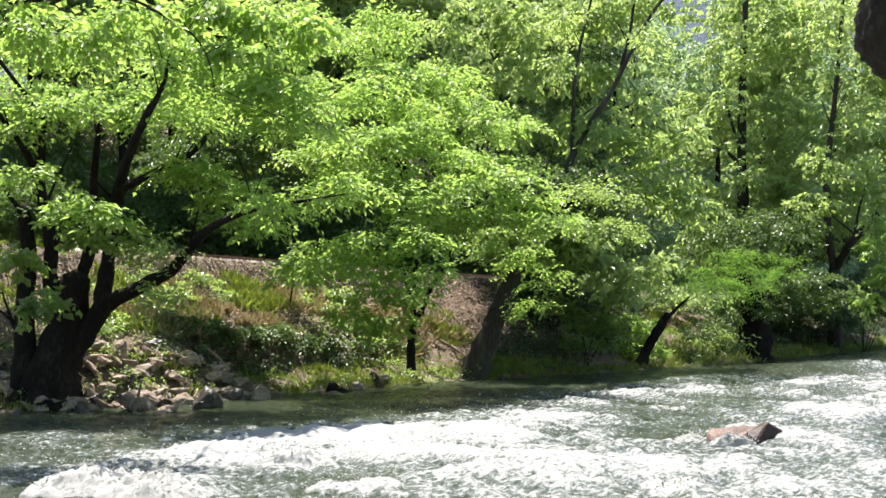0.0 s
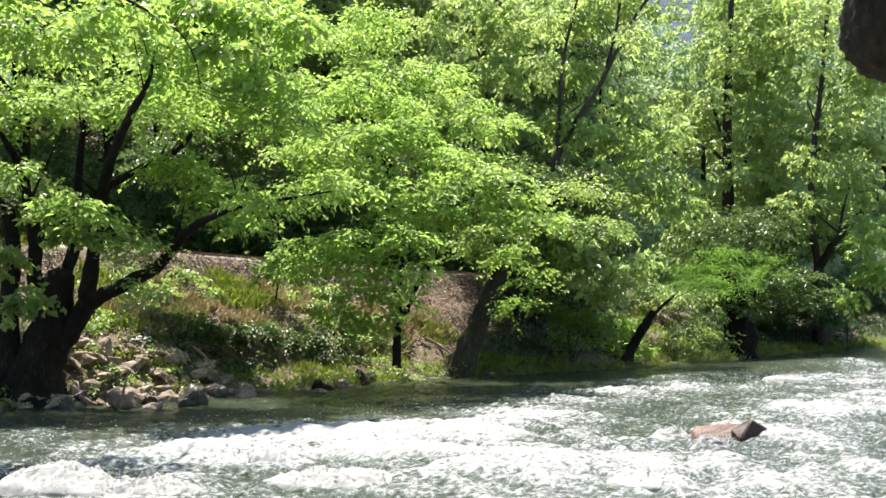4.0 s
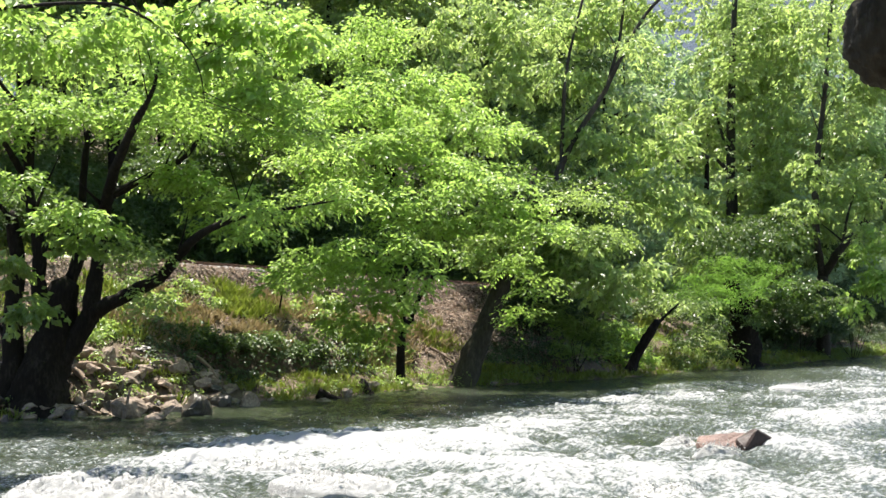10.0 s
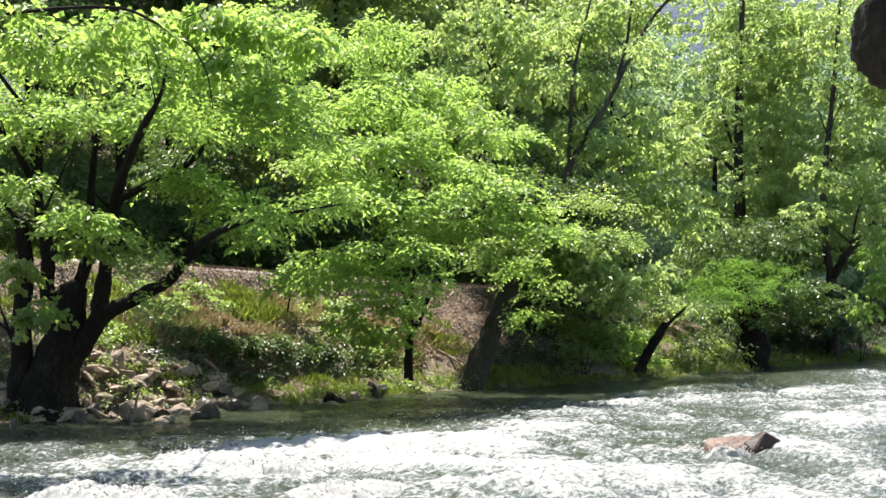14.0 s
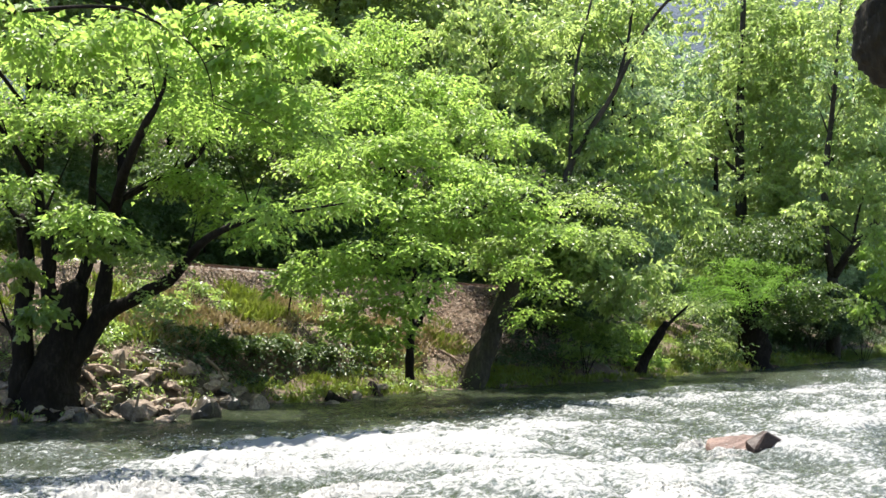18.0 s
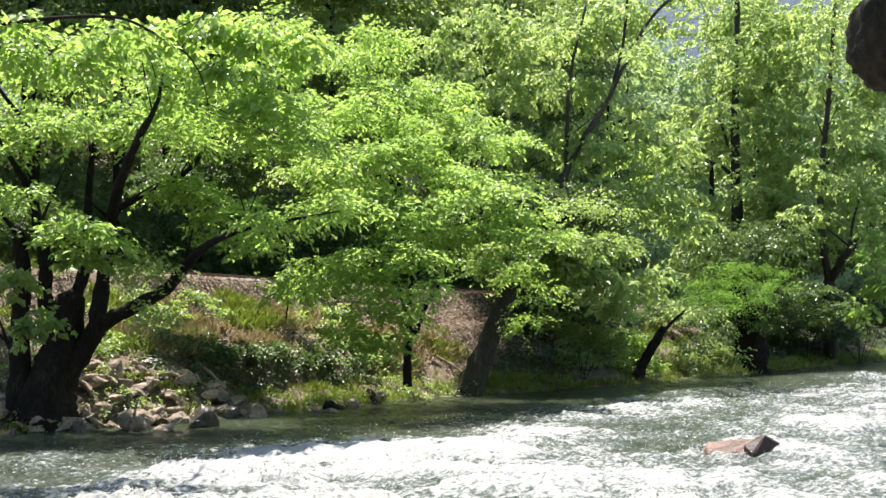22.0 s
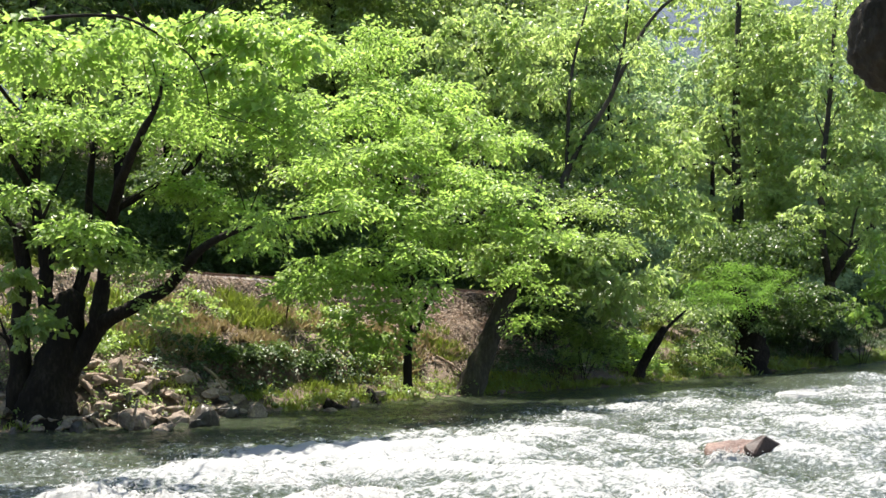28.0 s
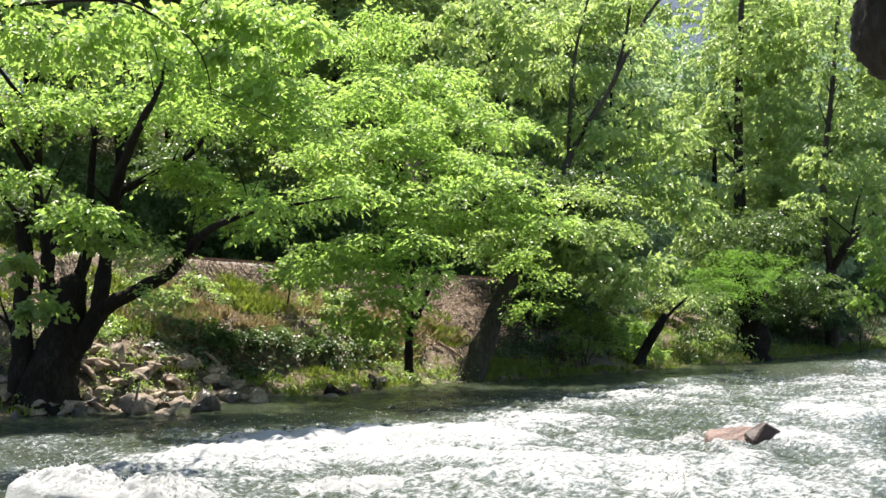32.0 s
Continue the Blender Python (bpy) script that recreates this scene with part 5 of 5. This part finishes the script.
# ---- the tree beside the camera, with its bulging burl ----
def near_tree():
    b = on_ground(2.52, 6.3, 0.2)
    tree = tree_at("near_tree", b, "dark rough-barked trunk with a bulging burl beside the viewer")
    part("trunk", limb_mesh("trunk", [(0.15, -0.1, 0), (0.1, -0.05, 1.5), (0.08, 0, 3.2), (0.25, 0.1, 5.5), (0.5, 0.1, 8.5)], 0.26, 0.14, GREY_BARK, seed=401, sides=16, rings=60, flare=0.5, knobs=0.07), tree)
    bm = bmesh.new()
    bmesh.ops.create_icosphere(bm, subdivisions=5, radius=1.0)
    for v in bm.verts:
        n = v.co.normalized()
        r = 1 + 0.05 * noise.noise(n * 2.2) + 0.06 * noise.noise(n * 6) + 0.06 * noise.noise(n * 15) + 0.04 * noise.noise(n * 33)
        v.co = Vector((n.x * 0.3 * r, n.y * 0.28 * r, n.z * (0.34 if n.z > 0 else 0.29) * r))
    me = bpy.data.meshes.new("burl")
    bm.to_mesh(me)
    bm.free()
    me.polygons.foreach_set("use_smooth", [True] * len(me.polygons))
    me.materials.append(GREY_BARK)
    burl = part("burl", me, tree, "knobbly dark burl")
    burl.location = Vector((2.43, 6.30, 3.385)) - Vector(b)
    for k, (a, e) in enumerate(((0.3, 1.2), (2.4, 1.6), (4.1, 1.0), (5.2, 1.5))):
        part("limb", limb_mesh("limb", [(0.4, 0.1, 6.4 + 0.5 * k), (0.4 + e * math.cos(a), e * math.sin(a), 7.4 + 0.5 * k), (0.4 + 2 * e * math.cos(a), 2 * e * math.sin(a), 8.0 + 0.5 * k)], 0.09, 0.03, GREY_BARK, seed=410 + k), tree)
    # unseen crown, its last two bodies added to keep the burl in shade
    crown_part(tree, b, [((b[0] + 0.6, b[1], 8.6), (2.2, 2.2, 1.1)), ((b[0] + 2.2, b[1] - 1.4, 8.2), (1.8, 1.8, 1.0)), ((b[0] + 1.8, b[1] + 1.2, 9.4), (2.0, 2.0, 1.0)), ((b[0] - 1.2, b[1] - 0.9, 7.6), (1.7, 1.7, 0.6)), ((b[0] - 0.4, b[1] - 0.6, 7.0), (1.5, 1.5, 0.5))], LEAF_MID, 420, 0.8, leaf=0.14)


near_tree()


# ---- the railway ----
def railway():
    track = new("railway_track")
    tagged(track, "rusty railway rails on weathered wooden ties in pale ballast", "railway")
    level = bench_level
    us = np.arange(-6, 78, 1.5)
    for v0 in (25.4, 26.85):
        prof = [(-0.07, 0), (0.07, 0), (0.07, 0.02), (0.012, 0.035), (0.012, 0.12), (0.036, 0.13), (0.036, 0.17), (-0.036, 0.17), (-0.036, 0.13), (-0.012, 0.12), (-0.012, 0.035), (-0.07, 0.02)]
        k = len(prof)
        verts, faces = [], []
        for u in us:
            for q, h in prof:
                x, y = plan(u, v0 + q)
                verts.append((x, y, float(level(u)) + 0.335 + h))
        for i in range(len(us) - 1):
            for j in range(k):
                faces.append((i * k + j, i * k + (j + 1) % k, (i + 1) * k + (j + 1) % k, (i + 1) * k + j))
        part("rail", quick_mesh("rail", verts, faces, STEEL, False), track)
    bm = bmesh.new()
    bmesh.ops.create_cube(bm, size=1.0)
    for v in bm.verts:
        v.co = Vector((v.co.x * 2.5, v.co.y * 0.22, v.co.z * 0.17))
    bmesh.ops.bevel(bm, geom=bm.edges[:], offset=0.012, segments=1, affect="EDGES")
    me = bpy.data.meshes.new("tie")
    bm.to_mesh(me)
    bm.free()
    me.materials.append(TIE)
    rng = random.Random(3)
    for k in range(120):
        u = -2 + 0.58 * k
        x, y = plan(u, 26.12 + rng.uniform(-0.05, 0.05))
        tie = part("tie", me, track)
        tie.matrix_basis = pose(float(x), float(y), float(level(u)) + 0.25, 0, 0, 135.8 + rng.uniform(-1.5, 1.5))


railway()


# ---- loose cover: litter, ballast, grass ----
def place_rows(rng, count, u0, u1, w0, w1):
    u = rng.uniform(u0, u1, count)
    w = rng.uniform(w0, w1, count)
    v = edge_of(u) + w
    x, y = plan(u, v)
    return u, w, np.stack([x, y, ground_height(u, v)], -1)


def bare(u, w):
    """The two stretches of slope where the dry chips lie open."""
    return ((u > 20.2) & (u < 27.0) & (w > 1.7)) | ((u > 15.4) & (u < 18.6) & (w > 2.6))


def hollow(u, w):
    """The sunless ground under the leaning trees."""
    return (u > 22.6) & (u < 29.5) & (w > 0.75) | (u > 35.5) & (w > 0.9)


def litter():
    rng = np.random.RandomState(8)
    u, w, p = place_rows(rng, 80000, 9, 27.5, 1.0, 5.4)
    patch = fractal(u * 0.35 + 4, w * 0.5, 88, 3)
    keep = ~(hollow(u - 0.8, w) & (w < 2.6)) & bare(u, w) & (rng.rand(len(u)) < 0.8) | (patch > 0.56) & (rng.rand(len(u)) < 0.6) | (rng.rand(len(u)) < 0.1)
    p = p[keep]
    n = len(p)
    axis = rng.normal(size=(n, 3)) * [1, 1, 0.45]
    up = np.array([0.35, -0.35, 1.0]) + rng.normal(size=(n, 3)) * 0.5
    v, f = leaves(rng, p + [0, 0, 0.02], axis, up, 0.035 + 0.06 * rng.rand(n), 0.55)
    tagged(new("leaf_litter", quick_mesh("leaf_litter", v, f, LITTER, False)), "pinkish-tan dry leaf litter and chips on the slope", "leaf litter", kind="stuff")


def ballast():
    rng = np.random.RandomState(9)
    u = rng.uniform(8, 44, 16000)
    v = np.where(rng.rand(16000) < 0.5, rng.uniform(24.5, 25.3, 16000), rng.uniform(24.6, 28.6, 16000))
    x, y = plan(u, v)
    p = np.stack([x, y, ground_height(u, v) + 0.02], -1)
    d = np.array([(1, 0, 0), (-0.5, 0.87, 0), (-0.5, -0.87, 0), (0.1, 0.1, 0.9), (0, 0, -0.6)])
    size = rng.uniform(0.03, 0.075, (len(p), 1, 1))
    turn = rng.rand(len(p)) * 6.28
    c, s = np.cos(turn)[:, None], np.sin(turn)[:, None]
    dd = np.stack([d[None, :, 0] * c - d[None, :, 1] * s, d[None, :, 0] * s + d[None, :, 1] * c, np.tile(d[:, 2], (len(p), 1))], -1)
    v3 = (p[:, None] + dd * size).reshape(-1, 3)
    i = np.arange(len(p))[:, None] * 5
    f = np.stack([i + t for t in ([0, 1, 3], [1, 2, 3], [2, 0, 3], [1, 0, 4], [2, 1, 4], [0, 2, 4])], 1).reshape(-1, 3)
    tagged(new("ballast", quick_mesh("ballast", v3, f, BALLAST, False)), "pale grey-pink crushed stone ballast under the track", "gravel", kind="stuff")


def grass():
    rng = np.random.RandomState(10)
    u, w, p = place_rows(rng, 5200, 9, 60, -0.1, 5.2)
    patch = fractal(u * 0.45, w * 0.6 + 7, 99, 3)
    keep = (w < 1.3) & ((patch > 0.3) | (u > 21)) | (patch > 0.6)
    keep &= ~((u < 15) & (w < 1.6) & (rng.rand(len(u)) < 0.92))
    keep &= ~hollow(u, w)
    keep &= ~(bare(u, w) & (rng.rand(len(u)) < 0.9))
    p = p[keep]
    for x, y, z in ((-4.63, 28.20, 1.86), (-4.43, 29.00, 2.06), (-4.85, 28.30, 1.99), (-4.48, 28.10, 1.66), (-4.18, 28.70, 1.86), (-4.78, 28.70, 2.19), (-5.76, 25.70, 1.10), (-5.51, 26.20, 1.32), (0.09, 31.00, 0.78), (-0.20, 31.00, 0.99), (1.47, 30.00, 0.10), (1.89, 30.10, 0.06), (1.06, 30.00, 0.16), (6.85, 35.60, 0.04), (6.34, 35.50, 0.13), (-1.77, 26.60, 0.03), (-2.71, 26.20, 0.12), (-5.43, 23.10, 0.23)):
        spot = np.array([[x, y]]) + rng.normal(size=(34, 2)) * 0.28
        zs = ground_height(spot @ ALONG, spot @ ACROSS)
        p = np.vstack([p, np.column_stack([spot, zs])])
    n, k = len(p), 16
    base = (p[:, None] + rng.normal(size=(n, k, 3)) * [0.09, 0.09, 0.0]).reshape(-1, 3)
    axis = np.array([0, 0, 1.0]) + rng.normal(size=(n * k, 3)) * [0.5, 0.5, 0.25]
    up = rng.normal(size=(n * k, 3))
    tall = np.repeat(np.where(p[:, 2] > 0.9, rng.uniform(0.15, 0.36, n), rng.uniform(0.1, 0.26, n)), k) * rng.uniform(0.6, 1.1, n * k)
    v, f = leaves(rng, base - [0, 0, 0.03], axis, up, tall, 0.045)
    tagged(new("bank_grass", quick_mesh("bank_grass", v, f, GRASS, False)), "tufts of yellow-green grass along the bank", "grass", kind="stuff")


def weeds():
    """Low leafy herbs along the bank."""
    rng = np.random.RandomState(12)
    u, w, p = place_rows(rng, 3000, 9, 62, 0.0, 5.2)
    patch = fractal(u * 0.5 + 30, w * 0.7 + 7, 120, 3)
    p = p[(patch > np.where(w > 1.8, 0.43, 0.47)) & ~(bare(u, w) & (rng.rand(len(u)) < 0.95)) & ~hollow(u, w)]
    pieces = [foliage(rng, q + [0, 0, 0.12], (0.2, 0.2, 0.16), 4, per=10, leaf=0.075, spray=0.22) for q in p]
    v, f = joined(pieces)
    tagged(new("bank_weeds", quick_mesh("bank_weeds", v, f, LEAF_MID, False)), "low green leafy weeds covering the bank", "weeds", kind="stuff")


def dry_stalks():
    """Straw-coloured dead grass on the sunny slope."""
    rng = np.random.RandomState(14)
    u, w, p = place_rows(rng, 2400, 13.2, 22.4, 1.5, 4.1)
    p = p[fractal(u * 0.6 + 11, w * 0.8 + 3, 140, 3) > 0.5]
    n, k = len(p), 14
    base = (p[:, None] + rng.normal(size=(n, k, 3)) * [0.1, 0.1, 0.0]).reshape(-1, 3)
    axis = np.array([0.1, -0.25, 0.8]) + rng.normal(size=(n * k, 3)) * [0.6, 0.6, 0.3]
    tall = np.repeat(rng.uniform(0.12, 0.4, n), k) * rng.uniform(0.6, 1.1, n * k)
    v, f = leaves(rng, base - [0, 0, 0.03], axis, rng.normal(size=(n * k, 3)), tall, 0.07)
    tagged(new("dry_grass", quick_mesh("dry_grass", v, f, STRAW, False)), "straw-coloured dead grass on the sunny slope", "grass", kind="stuff")


def sapling():
    b = on_ground(-3.75, 28.55, 0.1)
    tree = tree_at("sapling", b, "thin young sapling with a few bright leaves on the slope")
    stem(tree, b, [b, (-3.66, 28.4, 2.1), (-3.5, 28.1, 2.75)], 0.028, 0.008, 110, "trunk")
    crown_part(tree, b, body([(-3.45, 28.0, 2.85), (-3.75, 28.2, 2.6), (-3.2, 28.1, 2.55)], 0.26, 0.5), LEAF_BRIGHT, 111, 0.8, leaf=0.1, spray=0.3)


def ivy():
    """Dark leaves painting shade into the hollows and the face of the cut bank."""
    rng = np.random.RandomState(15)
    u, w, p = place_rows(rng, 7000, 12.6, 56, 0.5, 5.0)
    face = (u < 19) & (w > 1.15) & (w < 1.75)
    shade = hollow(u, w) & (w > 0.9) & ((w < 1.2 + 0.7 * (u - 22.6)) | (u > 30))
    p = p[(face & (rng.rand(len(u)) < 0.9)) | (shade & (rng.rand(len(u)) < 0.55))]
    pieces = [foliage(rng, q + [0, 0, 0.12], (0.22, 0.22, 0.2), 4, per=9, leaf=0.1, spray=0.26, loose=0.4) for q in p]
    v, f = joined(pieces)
    tagged(new("ground_ivy", quick_mesh("ground_ivy", v, f, LEAF_DEEP_SHADE, False)), "dark leaves added on the bank to stand in for deep shade", "ivy", kind="stuff")


litter()
ballast()
grass()
weeds()
ivy()
dry_stalks()
sapling()


# ---- breaking wave crests ----
BREAKERS = []


def specks(rng, p, size):
    """Small four-sided specks at the given places."""
    d = np.array([(-0.5, -0.4, -0.3), (0.6, -0.3, -0.3), (0, 0.6, -0.3), (0, 0, 0.6)])
    turn = rng.rand(len(p)) * 6.28
    c, s = np.cos(turn)[:, None], np.sin(turn)[:, None]
    dd = np.stack([d[None, :, 0] * c - d[None, :, 1] * s, d[None, :, 0] * s + d[None, :, 1] * c, np.tile(d[:, 2], (len(p), 1))], -1)
    v = (p[:, None] + dd * size[:, None, None]).reshape(-1, 3)
    i = np.arange(len(p))[:, None] * 4
    f = np.stack([i + t for t in ([0, 2, 1], [0, 1, 3], [1, 2, 3], [2, 0, 3])], 1).reshape(-1, 3)
    return v, f


def foam_flecks():
    """Flecks of foam and spray that ride on the current, and white specks painting sun glints."""
    rng = np.random.RandomState(44)
    n = 26000
    u, v = rng.uniform(-48, 60, n), rng.uniform(4.5, 19.2, n)
    calm = step(15.0, 17.0, v)
    # the few flecks left on calm water stand in for sun glints
    keep = rng.rand(n) > np.where(u < 16, 0.95, 0.985) * calm
    u, v, calm = u[keep], v[keep], calm[keep]
    x, y = plan(u, v)
    z = 0.0 + (1 - calm) * rng.uniform(-0.02, 0.16, len(u)) + calm * rng.uniform(0.0, 0.035, len(u))
    size = rng.uniform(0.008, 0.035, len(u)) * (1 - 0.45 * calm)
    vv, ff = specks(rng, np.stack([x, y, z * 2.5], -1), size)
    vv[:, 2] *= 0.4
    return tagged(new("foam_flecks", quick_mesh("foam_flecks", vv, ff, FOAM, False)), "white flecks of foam, spray and painted sun glints on the current", "foam", kind="stuff")


flecks = foam_flecks()


def breaker(place, wide, deep, tall, seed):
    """A white tumbling crest, built as one lump of foam with spray above it."""
    rng = np.random.RandomState(seed)
    a, b = np.meshgrid(np.linspace(-1, 1, 64), np.linspace(-1, 1, 40), indexing="ij")
    rim = np.clip(1 - a**2 - b**2, 0, 1)
    lump = fractal(a * 3 + 20 + seed, b * 3 + 20, seed, 6, 0.72)
    h = rim**0.8 * (0.15 + 1.35 * lump) - 0.3 - 0.8 * (a**2 + b**2 > 0.98)
    v = np.stack([a * wide + 0.1 * wide * (fractal(a * 4 + 9, b * 4 + 9, seed + 3, 3) - 0.5), b * deep, h * tall], -1).reshape(-1, 3)
    i, j = np.meshgrid(np.arange(63), np.arange(39), indexing="ij")
    f = np.stack([i * 40 + j, (i + 1) * 40 + j, (i + 1) * 40 + j + 1, i * 40 + j + 1], -1).reshape(-1, 4)
    f = np.vstack([f[:, [0, 1, 2]], f[:, [0, 2, 3]]])
    pick = rng.choice(len(v), 260)
    p = v[pick] * [1, 1, 1.0] + np.abs(rng.normal(size=(260, 3))) * [0.02, 0.02, 0.22 * tall]
    vs, fs = specks(rng, p[v[pick, 2] > 0], rng.uniform(0.01, 0.03, int((v[pick, 2] > 0).sum())))
    vv, ff = joined([(v, f), (vs, fs)])
    ob = tagged(new("breaking_wave", quick_mesh("breaking_wave", vv, ff, FOAM)), "tumbling white wave crest in the rapids", "wave", "breaking waves")
    ob.location = place
    BREAKERS.append((ob, place, seed))


for k, (place, wide, deep, tall) in enumerate((((-3.63, 12.45, 0.05), 0.75, 0.5, 0.26), ((-2.88, 11.93, 0.10), 0.6, 0.45, 0.26), ((-3.05, 14.90, 0.05), 0.55, 0.35, 0.22), ((-1.96, 14.03, 0.05), 0.7, 0.4, 0.22),
                                               ((-0.96, 12.78, 0.05), 0.8, 0.5, 0.2), ((-0.16, 15.06, 0.05), 0.6, 0.35, 0.18), ((0.60, 13.45, 0.05), 0.7, 0.4, 0.16), ((3.31, 16.62, 0.00), 0.35, 0.22, 0.2),
                                               ((4.76, 15.98, 0.00), 0.5, 0.2, 0.12), ((3.64, 15.83, 0.03), 0.34, 0.14, 0.2), ((2.30, 12.60, 0.05), 0.5, 0.4, 0.16), ((8.08, 27.47, 0.05), 0.6, 0.3, 0.12))):
    breaker(place, wide, deep, tall, 500 + k)



# ---- what moves ----
def motions():
    ax, ay = ALONG
    for carried in (drift_water, flecks):
        walk(carried, [(t, pose(ax * RUN * t, ay * RUN * t, 0)) for t in np.arange(0, 32.01, 0.5)])
    for ob, at, seed in BREAKERS:
        r = random.Random(seed)
        a, b, c, p = r.uniform(4.2, 6.5), r.uniform(2.2, 3.4), r.uniform(0, 6.3), r.uniform(0, 6.3)
        rows = []
        for k in range(129):
            t = k * 0.25
            s = 0.6 * math.sin(a * t + c) + 0.4 * math.sin(b * t + p)
            g = 0.5 * math.sin(b * t + c) + 0.5 * math.sin(a * 0.7 * t + p)
            rows.append((t, pose(at[0] + 0.12 * g * ax, at[1] + 0.12 * g * ay, at[2] + 0.07 * s - 0.03, 5 * g, 6 * s, 8 * g)))
        walk(ob, rows)
    for ob, at, seed, size in SWAY:
        r = random.Random(seed)
        a, b, c, p = r.uniform(1.5, 2.6), r.uniform(2.8, 5.0), r.uniform(0, 6.3), r.uniform(0, 6.3)
        rows = []
        for k in range(41):
            t = k * 0.8
            s = size * (0.6 * math.sin(a * t + c) + 0.5 * math.sin(b * t + p))
            q = size * (0.6 * math.sin(a * 0.8 * t + p) + 0.4 * math.sin(b * 0.9 * t + c))
            rows.append((t, pose(*at, s, q, 0.5 * q)))
        walk(ob, rows)


motions()
